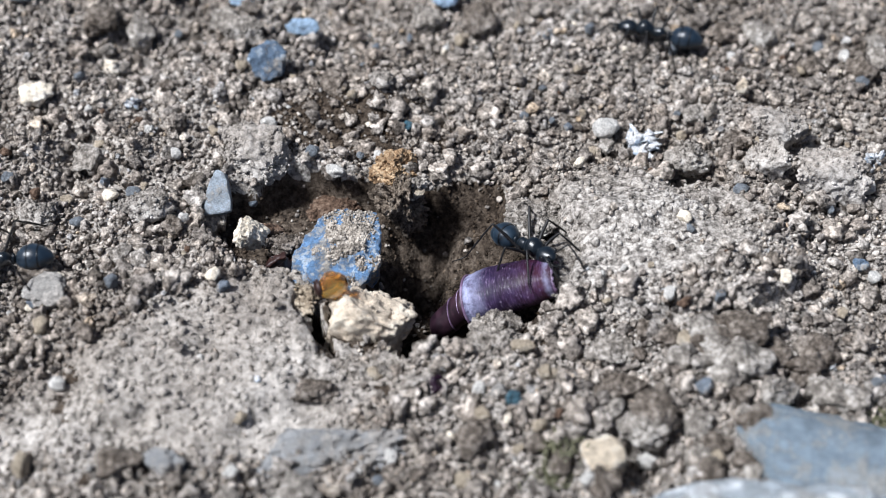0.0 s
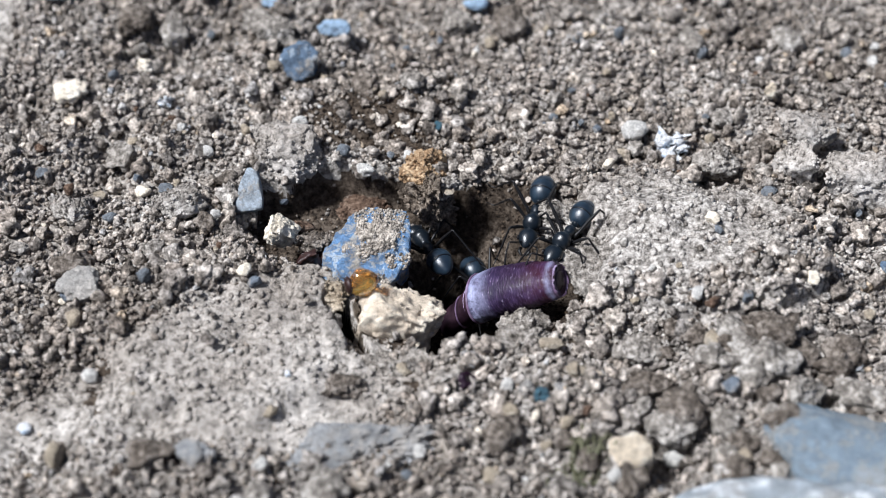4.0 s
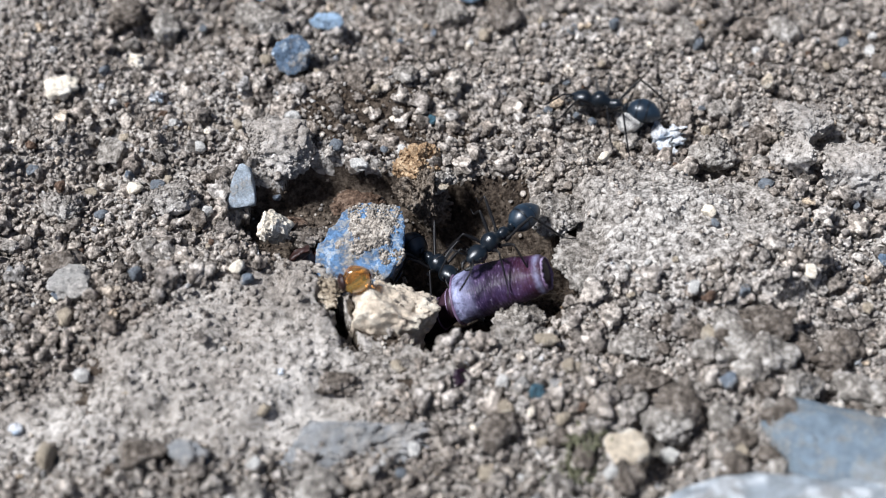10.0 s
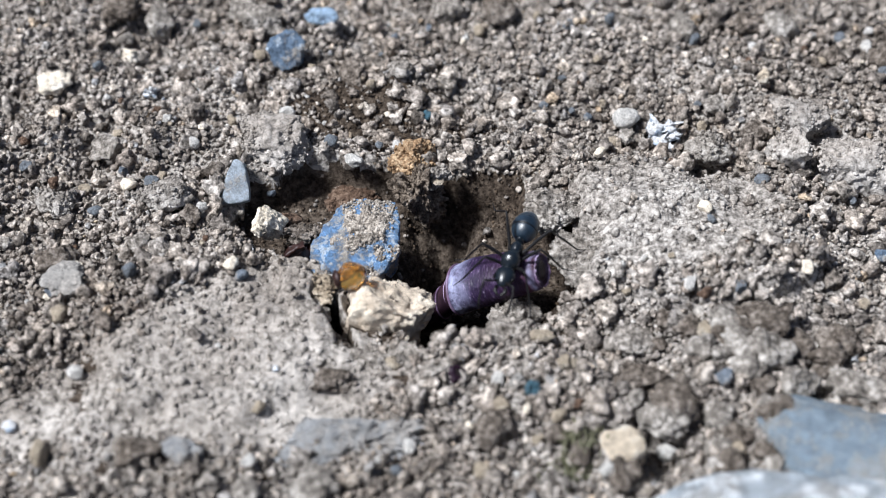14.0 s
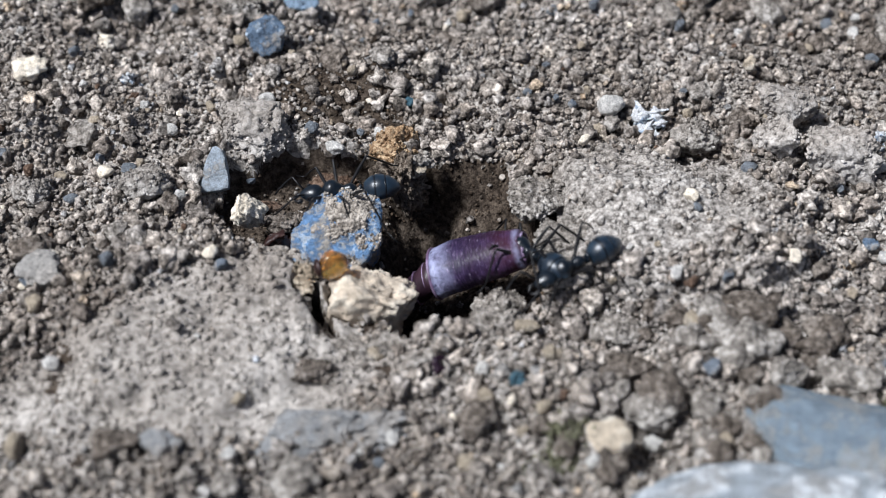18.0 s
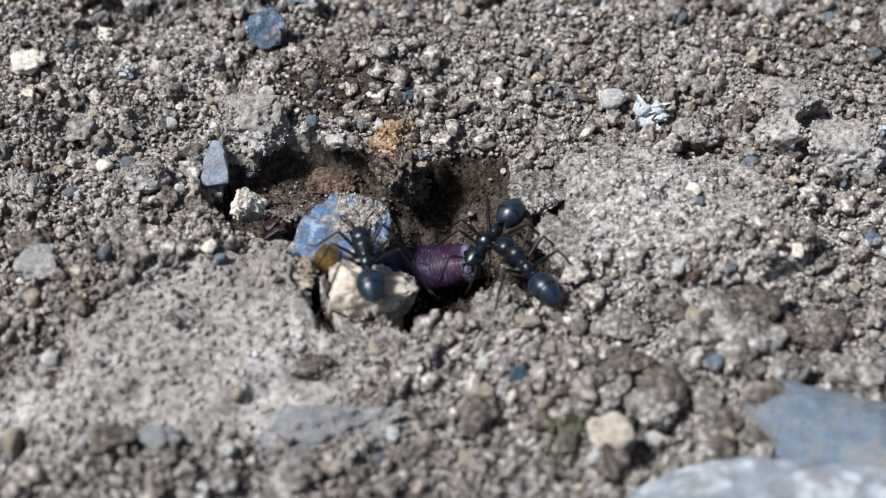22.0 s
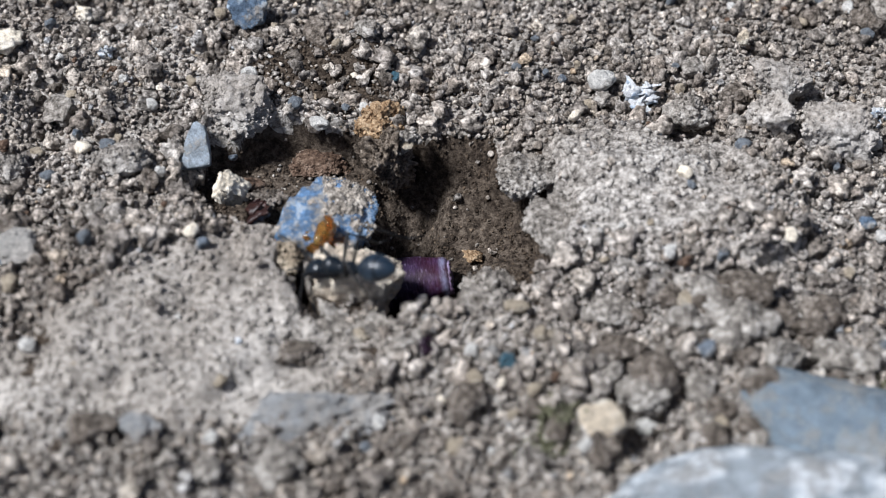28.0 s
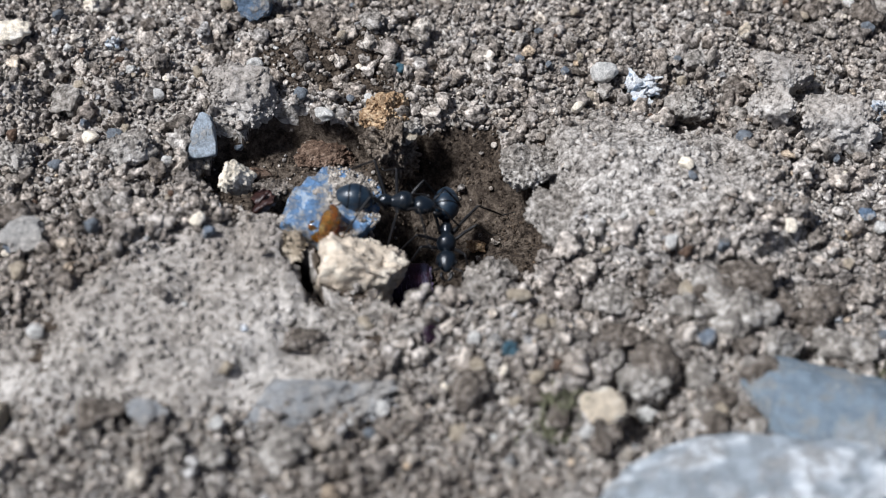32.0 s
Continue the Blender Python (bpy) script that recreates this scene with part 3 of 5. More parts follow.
crust(blue_stone, "tan soil grains stuck to the stone", 4200, 0.06, 0.26, STUCK, 401, reach=2.2, patchy=2.6, top=(0.1, -0.5, 0.8))
crust(tan_stone, "grey soil grains stuck to the stone", 60, 0.07, 0.26, STUCK, 402)

def split_plate(name, x, y, z, outline, thick, material, label, seed, rx=0, ry=0, rz=0):
    """A flat chip of stone: a bevelled plate with a chipped face, standing on its edge."""
    bm = bmesh.new()
    face = bm.faces.new([bm.verts.new((px, -thick / 2, pz)) for px, pz in outline])
    more = bmesh.ops.extrude_face_region(bm, geom=[face])["geom"]
    bmesh.ops.translate(bm, vec=(0, thick, 0), verts=[g for g in more if isinstance(g, bmesh.types.BMVert)])
    bmesh.ops.recalc_face_normals(bm, faces=bm.faces)
    bmesh.ops.bevel(bm, geom=list(bm.edges), offset=0.07, segments=1, affect="EDGES")
    bmesh.ops.triangulate(bm, faces=bm.faces)
    bmesh.ops.subdivide_edges(bm, edges=list(bm.edges), cuts=3, use_grid_fill=True)
    bmesh.ops.triangulate(bm, faces=bm.faces)
    v = np.array([w.co[:] for w in bm.verts])
    f = np.array([[w.index for w in g.verts] for g in bm.faces])
    bm.free()
    v = v + 0.10 * np.stack([rough(v[:, 0] * 1.7 + k, v[:, 1] * 1.7, v[:, 2] * 1.7, seed + k, 3) for k in range(3)], -1)
    return thing(name, sheet(name, v, f, material), at_ground(x, y, 0, z, rx, ry, rz), label, "stone")


split_plate("slate_chip", -14.75, 2.75, 0.55, [(-1.15, -1.6), (0.95, -1.35), (0.85, 0.4), (0.62, 1.2), (0.02, 1.45), (-0.4, 0.6)], 1.0, SLATE_CHIP, "angular grey slate chip leaning on the soil", 205, rx=-52, rz=4)
v, f = rock_shape((1.9, 1.9, 2.6), 6, 0.28, 0.08, 5, 6)
v[:, 0] = v[:, 0] * (1 - 0.24 * v[:, 2]) - 0.3 * v[:, 2]
v[:, 1] *= 1 - 0.2 * v[:, 2]
thing("cream_pebble", sheet("cream_pebble", v, f, WHITE_PEB), at_ground(-12.4, -0.6, 0, 0.35), "peaked rough cream-white pebble on dark soil", "pebble")
stone_at("pale_chip", -7.16, 4.55, (1.5, 0.9, 0.9), PALE_PEB, "small pale chip stuck in the pit's edge", seed=7, z=0.8, cuts=6, rz=-15)
stone_at("soil_clod", -12.6, 5.9, (4.2, 3.6, 2.6), CHALKY, "pale crusted soil clod on the pit's rim", "soil clod", 8, z=0.95, cuts=2, lumps=0.25, grain=0.12, level=5, rx=24, box=0.3)
stone_at("ochre_clod", -3.15, 5.08, (3.2, 2.2, 3.0), ORANGE_CLOD, "crumbly orange-brown clod in the pit wall", "soil clod", 9, z=0.15, cuts=6, lumps=0.3, grain=0.12, level=6, ry=-25)
stone_at("gnarled_clod", -2.75, 3.1, (2.3, 2.2, 4.8), ROOT, "gnarled woody lump of root and soil", "soil clod", 10, z=-1.3, cuts=3, lumps=0.75, grain=0.24, level=6, ry=-12, box=0.3)
stone_at("flaky_clod", -1.9, 2.9, (2.1, 1.6, 1.3), CLOD, "pale flaky crumb on the woody lump", "soil clod", 163, z=0.85, cuts=4, lumps=0.4, grain=0.2, level=5, ry=-18, rz=25)
stone_at("crack_clod", -8.0, -10.2, (2.4, 1.9, 2.0), DARK_CLOD, "dark rounded clod in the crack by the tan stone", "soil clod", 164, z=-0.9, cuts=1, lumps=0.3, grain=0.12, level=5)
stone_at("crack_clod", -8.9, -8.0, (1.9, 2.2, 2.0), CLOD, "rounded clod at the mouth of the crack", "soil clod", 165, z=-0.5, cuts=1, lumps=0.3, grain=0.12, level=5)
stone_at("pale_grain", -1.6, 2.4, (0.9, 0.7, 0.6), YELLOW_PEB, "small pale grain on a dark clod", seed=11, z=1.0)
stone_at("rusty_clod", -7.32, 4.15, (3.4, 2.4, 1.3), RED_CLOD, "rust-brown lump on the pit floor", "soil clod", 12, z=-2.5, lumps=0.3, grain=0.1, cuts=0, level=5)
stone_at("rusty_crumb", -11.14, 0.55, (1.6, 1.3, 1.2), RED_CLOD, "rust-brown crumb beside a cream pebble", "soil clod", 13, z=-0.7, lumps=0.35, grain=0.15)
stone_at("grey_crumb", -10.32, -0.62, (2.0, 1.2, 1.2), DARK_CLOD, "dark flaky crumb against the blue stone", "soil clod", 14, z=-0.8, lumps=0.45, grain=0.2)
stone_at("ochre_crumb", 2.58, -1.83, (1.2, 0.9, 0.9), ORANGE_CLOD, "orange crumb on the pit slope", "soil clod", 15, lumps=0.35, grain=0.2, sink=0.2)
stone_at("ochre_crumb", 1.65, -8.54, (1.8, 1.2, 1.6), ORANGE_CLOD, "ochre crumb in the mouth of the hole", "soil clod", 16, lumps=0.35, grain=0.15, z=-1.4)
stone_at("ochre_crumb", -8.93, -6.46, (2.8, 1.8, 1.4), OCHRE_SOIL, "ochre lump of crusted soil beside the blue stone", "soil clod", 17, lumps=0.35, grain=0.15, level=5, z=0.45, rz=-40)
stone_at("blue_rock", -12.0, 14.6, (2.9, 2.4, 3.1), DARK_BLUE, "angular dark blue stone on the soil", "stone", 18, sink=0.15, cuts=8, lumps=0.16, grain=0.09, level=5, rz=20)
stone_at("light_blue_chip", -10.1, 18.9, (2.4, 1.4, 1.5), SKY_CHIP, "light blue stone chip on soil", seed=19, cuts=6, sink=0.05)
stone_at("blue_chip", 0.25, 22.89, (2.0, 1.2, 1.2), SKY_CHIP, "pale blue stone chip on soil", seed=20, cuts=6)
stone_at("blue_chip", -30.92, 22.08, (2.0, 1.4, 1.2), SLATE, "blue-grey stone chip on soil", seed=21, cuts=6)
stone_at("blue_chip", -14.98, 23.03, (1.7, 1.2, 1.0), SKY_CHIP, "pale blue stone chip on soil", seed=22, cuts=6)
stone_at("grey_clod", -14.07, 18.45, (3.4, 2.4, 1.8), CLOD, "rounded grey-brown clod of soil", "soil clod", 23, lumps=0.25, grain=0.1)
stone_at("grey_clod", -21.95, 19.29, (2.0, 2.2, 2.6), CLOD, "upright grey-brown clod of soil", "soil clod", 24, lumps=0.3, grain=0.1)
stone_at("pale_pebble", 10.98, 8.54, (1.8, 1.6, 1.6), PALE_PEB, "rounded pale grey pebble on soil", seed=25, cuts=2, sink=0.08)
stone_at("yellow_pebble", 20.7, 12.0, (1.0, 0.8, 1.4), CREAM_PEB, "small upright pale yellow pebble on soil", seed=26, cuts=5, sink=0.0)
stone_at("soil_clod", 21.3, 3.9, (3.0, 3.0, 4.2), FIRM_CLOD, "blocky pale grey-brown soil clod", "soil clod", 27, lumps=0.2, grain=0.12, cuts=7, level=5, sink=0.2, box=0.6)
stone_at("soil_clod", 24.7, 3.1, (5.2, 3.4, 3.8), FIRM_CLOD, "wide flat grey-brown soil clod", "soil clod", 28, lumps=0.2, grain=0.12, cuts=7, level=5, sink=0.2, box=0.6)
stone_at("soil_clod", 22.3, 7.4, (4.0, 3.0, 3.8), CHALKY, "pale pinkish clod of soil", "soil clod", 29, sink=0.2, lumps=0.2, grain=0.1, cuts=6, level=5)
stone_at("soil_clod", 16.51, 5.90, (2.8, 2.2, 2.2), CLOD, "grey-brown soil clod with a shadowed hollow", "soil clod", 30, lumps=0.3, grain=0.12)
stone_at("yellow_pebble", 8.95, -18.4, (2.4, 2.2, 2.0), CREAM_PEB, "pale yellow pebble in loose crumbs", seed=131, cuts=3, sink=0.05, box=0.6, rz=15, rx=8)
stone_at("yellow_pebble", 2.23, -15.49, (1.0, 0.9, 0.9), YELLOW_PEB, "small yellow pebble on soil", seed=32, cuts=3)
stone_at("teal_pebble", 4.00, -15.00, (0.9, 0.9, 1.1), TEAL_PEB, "small dark teal pebble on soil", seed=33, cuts=2)
stone_at("pale_pebble", 2.10, -13.85, (0.8, 0.8, 1.4), PALE_PEB, "upright pale grain of stone", seed=34, cuts=3)
stone_at("pale_pebble", 3.14, -14.10, (1.0, 0.9, 1.0), GREY_STONE, "small grey-tan grain of stone", seed=35, cuts=3)
stone_at("grey_stone", -24.14, -6.56, (3.4, 2.6, 1.8), GREY_STONE, "flat rough grey stone half sunk in crumbs", "stone", 36, cuts=4, lumps=0.25, grain=0.1, level=5)
stone_at("cream_clod", -28.12, 12.05, (2.3, 2.0, 1.6), WHITE_PEB, "cream-coloured crumbly lump on soil", seed=37, lumps=0.3, grain=0.12)
stone_at("cream_clod", -23.39, 15.52, (1.4, 1.2, 1.0), WHITE_PEB, "small cream-coloured lump on soil", seed=38, lumps=0.3, grain=0.12)
stone_at("grey_rock", -7.1, -17.1, (8.8, 4.2, 2.6), DUSTY_ROCK, "low pale grey rock sunk in the soil", "stone", 39, sink=0.72, grain=0.16, cuts=3, lumps=0.28, level=6)
stone_at("blue_grey_pebble", -15.53, -19.10, (2.2, 1.8, 1.3), DUSTY_ROCK, "dusty pale grey pebble in the soil", seed=40, cuts=4, lumps=0.3, grain=0.1)
stone_at("blue_grey_rock", 21.2, -19.2, (10.4, 9.0, 3.6), BLUE_GREY, "smooth blue-grey rock lying in the soil", "stone", 42, cuts=6, lumps=0.08, level=5, rz=-12, sink=0.25)
stone_at("pale_rock", 13.2, -25.5, (23.0, 7.8, 3.8), PALE_ROCK, "pale bluish rock with quartz patches", "stone", 43, cuts=6, lumps=0.12, level=5, rz=14, sink=0.2)
stone_at("pale_rock", 24.47, -18.38, (1.8, 2.6, 2.0), PALE_ROCK, "white quartz stone by the rock", "stone", 44, cuts=4)
stone_at("grey_clod", -19.02, 0.85, (3.6, 2.2, 1.7), PALE_CLOD, "rounded grey-brown clod of soil", "soil clod", 45, lumps=0.25, grain=0.1)
stone_at("grey_clod", -26.14, 0.75, (2.4, 2.0, 1.6), PALE_CLOD, "rounded grey-brown clod of soil", "soil clod", 46, lumps=0.25, grain=0.1)
stone_at("dark_blue_pebble", 26.00, -3.74, (1.0, 1.0, 0.9), DARK_BLUE, "small dark blue pebble on soil", seed=48, cuts=4)
stone_at("teal_pebble", -2.38, 8.37, (0.8, 0.7, 0.6), TEAL_PEB, "tiny dark teal pebble on soil", seed=49, cuts=2)
stone_at("white_grain", -10.74, -13.14, (0.45, 0.4, 0.4), WHITE_FLAKE, "tiny white grain of quartz", seed=50, cuts=2, level=3)
stone_at("white_grain", -25.80, -16.62, (0.9, 0.8, 0.7), WHITE_FLAKE, "small white grain of quartz", seed=51, cuts=2, level=3)
stone_at("soil_clod", 19.15, -14.01, (2.6, 2.0, 1.8), CLOD, "brown clod beside the blue-grey rock", "soil clod", 52, lumps=0.25, grain=0.1)
stone_at("soil_clod", 11.59, -16.24, (2.6, 2.2, 2.2), CLOD, "lumpy brown clod in loose crumbs", "soil clod", 53, lumps=0.3, grain=0.12)
stone_at("soil_clod", 10.11, -10.39, (3.0, 2.2, 1.8), CLOD, "rounded clod in loose crumbs", "soil clod", 54, lumps=0.3, grain=0.12)
stone_at("soil_clod", 10.36, -13.59, (2.8, 2.4, 1.8), DARK_CLOD, "dark damp clod in loose crumbs", "soil clod", 55, lumps=0.3, grain=0.15)
stone_at("soil_clod", -7.37, -13.43, (2.6, 1.6, 1.3), DARK_CLOD, "dark lump on caked soil", "soil clod", 56, lumps=0.35, grain=0.15)
stone_at("tan_grain", 4.76, -10.27, (1.5, 0.8, 0.8), YELLOW_PEB, "pale tan grain on the near lip", seed=57, cuts=3)
stone_at("tan_grain", 6.05, -12.85, (1.3, 0.8, 0.7), YELLOW_PEB, "pale tan grain on loose soil", seed=58, cuts=3)
stone_at("pale_grain", -12.68, 6.53, (0.5, 0.5, 0.4), PALE_PEB, "tiny pale grain of stone", seed=59, cuts=2, level=3)


for n, clod in enumerate([ob for ob in scene.objects if ob.get("category") == "soil clod" and ob.dimensions.x > 2.4 * MM]):
    pale = clod.data.materials[0]
    crust(clod, "small crumbs caked on the clod", int(30 * (clod.dimensions.x / MM) ** 1.6), 0.12, 0.4, pale, 900 + 10 * n, reach=40.0, patchy=0.9, level=1)


def pebbles(name, material, label, where, seed, category="pebble"):
    """Small stones told apart by their colour: x, y and width."""
    for n, (x, y, d) in enumerate(where):
        k = np.random.default_rng(seed + n).uniform(0.7, 1.1, 3)
        stone_at(name, x, y, tuple(d * k), material, label, category, seed + n, 0.22, 0.2, 0.07, 5, 3, rz=37 * n, group=label)


pebbles("bluish_pebble", SLATE, "small blue-grey pebble among the crumbs", [(-28.71, 4.22, 0.9), (-20.15, 2.51, 1.0), (5.58, 9.92, 0.7), (7.42, 9.45, 0.6), (27.18, 17.98, 1.0), (-20.03, -6.61, 1.0), (15.38, -2.32, 0.7), (16.46, -8.13, 0.9), (25.29, -13.43, 1.2), (3.57, 20.54, 0.9), (-25.37, 13.61, 1.0), (16.53, 17.60, 1.0), (-24.97, -7.08, 0.7)], 510)
pebbles("dark_pebble", GREY_BLUE, "small dark pebble among the crumbs", [(-22.31, 3.84, 0.8), (14.89, -14.34, 1.0), (-2.47, 19.55, 0.7), (15.31, -10.66, 1.0), (-4.87, 18.57, 0.6), (-12.59, 3.41, 0.6), (-24.97, -7.08, 1.2), (-13.29, -6.62, 1.0), (8.52, 9.11, 0.6)], 530)
pebbles("tan_pebble", YELLOW_PEB, "small tan pebble among the crumbs", [(-19.54, 3.20, 0.7), (-6.19, 10.56, 0.8), (9.56, 10.27, 0.7), (9.45, 14.96, 0.7), (25.31, 15.20, 0.8), (-19.45, -15.08, 0.7), (-11.61, -15.57, 1.0), (-24.09, -9.11, 1.4), (14.32, -10.53, 1.3), (5.97, -13.01, 1.0), (4.32, -17.95, 1.0), (1.13, -19.79, 1.1), (-23.45, -18.83, 1.6), (5.48, -16.77, 1.0), (-15.52, 8.54, 0.9), (16.18, 8.54, 0.8)], 550)
pebbles("white_pebble", PALE_PEB, "small pale pebble among the crumbs", [(-10.52, 10.09, 0.5), (-19.90, 8.25, 0.8), (-24.25, 10.27, 0.8), (11.05, -5.12, 0.6), (-22.56, -13.01, 1.0), (0.25, 18.25, 0.7), (22.57, 18.57, 1.0), (9.75, -5.69, 0.6), (-2.99, -17.87, 0.9), (11.66, -17.48, 1.4), (7.98, -20.17, 1.0), (27.58, 2.77, 1.4)], 580)


def strewn(count):
    """Small stones of many tints, single ones among the crumbs."""
    rng = np.random.default_rng(31)
    kinds = [("tan_pebble", YELLOW_PEB, "small tan pebble among the crumbs"), ("bluish_pebble", SLATE, "small blue-grey pebble among the crumbs"),
             ("white_pebble", PALE_PEB, "small pale pebble among the crumbs"), ("cream_pebble", WHITE_PEB, "small cream pebble among the crumbs"), ("rusty_crumb", RED_CLOD, "small rust-brown crumb on the soil")]
    done = 0
    while done < count:
        x, y = rng.uniform(-30, 30), rng.uniform(-20, 21)
        if abs(x) > 24 + (y + 22) * 0.2 or math.hypot((x - 1) / 8, (y + 1) / 9) < 1 or in_pit(x, y) > 0.1 or rng.uniform() < 0.7 * compact(x, y):
            continue
        name, material, label = kinds[done % 5]
        d = 0.4 + 0.75 * rng.uniform() ** 2
        stone_at(name, x, y, (d, d * rng.uniform(0.7, 1.0), d * rng.uniform(0.65, 0.9)), material, label, "pebble", 1200 + done, 0.15, 0.2, 0.07, 5, 3, rz=float(rng.uniform(0, 360)), group=label)
        done += 1


strewn(100)


def clods(count, area, seed, clear):
    """Larger aggregates standing out of the crumbs."""
    rng = np.random.default_rng(seed)
    done = 0
    while done < count:
        x, y = rng.uniform(*area[:2]), rng.uniform(*area[2:])
        if float(ground_z(x, y, False)) < -0.6 or compact(x, y) > 0.5 or math.hypot(x, y + 2) < clear or math.hypot(x - 11.1, y + 7.2) < 1.5:
            continue
        d = 1.1 + 1.9 * rng.uniform() ** 1.8
        stone_at("soil_clod", x, y, (d, d * rng.uniform(0.7, 1.0), d * rng.uniform(0.55, 0.8)), ((CLOD, CLOD, DARK_CLOD), (DARK_CLOD, CLOD, DARK_CLOD))[seed == 78][done % 3],
                 (("rough grey-brown clod among crumbs", "dark brown clod among crumbs")[done % 3 == 2 or seed == 78 and done % 3 == 0]), "soil clod",
                 seed * 12 + done, 0.3, 0.32, 0.14, 2, 4, rz=float(rng.uniform(0, 360)), group="clods in the soil")
        done += 1


clods(60, (-34, 34, -22, 27), 77, 10)
clods(46, (5, 25, -21, -9), 78, 9)


# ---- shells and husks ----
def loft(rings, sides=20):
    """A body along x through rings of (x, z, half width, half height); closed at both ends."""
    a = np.linspace(0, 2 * np.pi, sides, endpoint=False)
    v = [np.array([[rings[0][0], 0, rings[0][1]]])]
    for x, z, w, h in rings:
        v.append(np.stack([np.full(sides, x), np.cos(a) * w, z + np.sin(a) * h], -1))
    v.append(np.array([[rings[-1][0], 0, rings[-1][1]]]))
    v = np.concatenate(v)
    f, n = [], len(rings)
    k = np.arange(sides)
    j = (k + 1) % sides
    f.append(np.stack([np.zeros(sides, int), 1 + j, 1 + k], -1))
    for r in range(n - 1):
        a0, b0 = 1 + r * sides, 1 + (r + 1) * sides
        f.append(np.stack([a0 + k, a0 + j, b0 + j], -1))
        f.append(np.stack([a0 + k, b0 + j, b0 + k], -1))
    last = 1 + n * sides
    f.append(np.stack([np.full(sides, last), 1 + (n - 1) * sides + k, 1 + (n - 1) * sides + j], -1))
    return v, np.concatenate(f)


def tube(points, radii, sides=8):
    """A bent rod through points in millimetres."""
    p = [Vector(q) for q in points]
    v, f = [], []
    up = Vector((0.13, 0.31, 0.94))
    for n, q in enumerate(p):
        d = (p[min(n + 1, len(p) - 1)] - p[max(n - 1, 0)]).normalized()
        s = d.cross(up).normalized()
        t = d.cross(s)
        for k in range(sides):
            a = 2 * math.pi * k / sides
            v.append(tuple(q + radii[n] * (math.cos(a) * s + math.sin(a) * t)))
    for n in range(len(p) - 1):
        for k in range(sides):
            a, b = n * sides + k, n * sides + (k + 1) % sides
            f += [(a, b, b + sides), (a, b + sides, a + sides)]
    for base, turn in ((0, 1), ((len(p) - 1) * sides, -1)):
        for k in range(1, sides - 1):
            f.append((base, base + k + 1, base + k)[::turn])
    return np.array(v), np.array(f)


def husk_body():
    """A stubby barrel, squared off in front and crimped at the end, with uneven fine ribs round it."""
    xs = np.linspace(-3.0, 3.0, 201)
    rings = []
    for x in xs:
        s = (x + 3) / 6
        w = 1.74 + 0.12 * math.sin(math.pi * min(1, s * 1.1)) - 0.46 * s ** 1.3
        front = math.sqrt(max(0.0, 1 - ((x + 2.72) / 0.34) ** 2)) if x < -2.72 else 1.0
        end = 0.80 + 0.20 * math.sqrt(max(0.0, 1 - ((x - 2.5) / 0.5) ** 2)) if x > 2.5 else 1.0
        w *= end * (0.80 + 0.20 * front)
        rings.append((x, 0.10 * math.sin(s * 3), w, w * 0.80))
    v, f = loft(rings, 56)
    angle = np.arctan2(v[:, 2], v[:, 1])
    ribs = 0.012 * np.abs(wavy(v[:, 0] * 8, angle * 2.2, 0, 72)) + 0.010 * wavy(v[:, 0] * 16, angle * 4.0, 3, 73)
    bend = (0.05 + 0.06 * smooth((v[:, 0] - 1.6) / 1.2)) * rough(v[:, 0] * 0.7, v[:, 1] * 0.7, v[:, 2] * 0.7, 71, 3)
    v[:, 1:] *= (1 + bend + ribs)[:, None]
    v[:, 2] += 0.10 * (1 - (v[:, 0] / 3) ** 2)
    return v, f


def fringe_shape():
    """The torn, crimped rim of the husk's end."""
    sides = 60
    a = np.linspace(0, 2 * np.pi, sides, endpoint=False)
    jag = 0.13 * np.abs(wavy(a * 5, a * 0, 0, 91)) + 0.05 * wavy(a * 11, a * 0, 0, 92)
    rows = [np.stack([np.full(sides, x) + jag * k, np.cos(a) * w, np.sin(a) * w * 0.8], -1) for x, w, k in ((2.84, 1.12, 0), (2.96, 1.15, 0.3), (3.04, 1.15, 1.0), (3.02, 1.09, 1.0), (2.9, 1.04, 0.2))]
    k = np.arange(sides)
    j = (k + 1) % sides
    faces = [np.stack([r * sides + k, r * sides + j, (r + 1) * sides + j, (r + 1) * sides + k], -1) for r in range(4)]
    return np.concatenate(rows), np.concatenate(faces)


husk = new("insect_husk")
tagged(husk, "shiny ribbed purple insect body being dragged into the hole", "insect husk")
part("body", sheet("body", *husk_body(), HUSK), husk, "ribbed glossy purple body")
part("rim", sheet("rim", *loft([(-3.04, 0, 1.6, 1.28), (-3.0, 0, 1.80, 1.44), (-2.9, 0, 1.84, 1.47), (-2.84, 0, 1.76, 1.42)], 36), HUSK_RIM), husk, "pale shiny front rim")
part("collar", sheet("collar", *loft([(-6.4, -1.75, 0.5, 0.45), (-6.3, -1.7, 0.95, 0.85), (-5.5, -1.35, 1.12, 1.0), (-5.35, -1.28, 1.04, 0.92), (-4.6, -0.85, 1.12, 1.0), (-4.45, -0.78, 1.05, 0.92), (-3.7, -0.35, 1.2, 1.04),
     (-3.55, -0.28, 1.14, 0.98), (-2.9, 0, 1.42, 1.15)], 30), HUSK_DARK), husk, "dark wine-red collar")
for x, low in ((-4.52, -0.81), (-3.62, -0.31)):
    part("seam", sheet("seam", *loft([(x - 0.05, low, 1.08, 0.95), (x - 0.02, low, 1.16, 1.02), (x + 0.02, low, 1.16, 1.02), (x + 0.05, low, 1.08, 0.95)], 30), HUSK_RIM), husk, "pale thin seam")
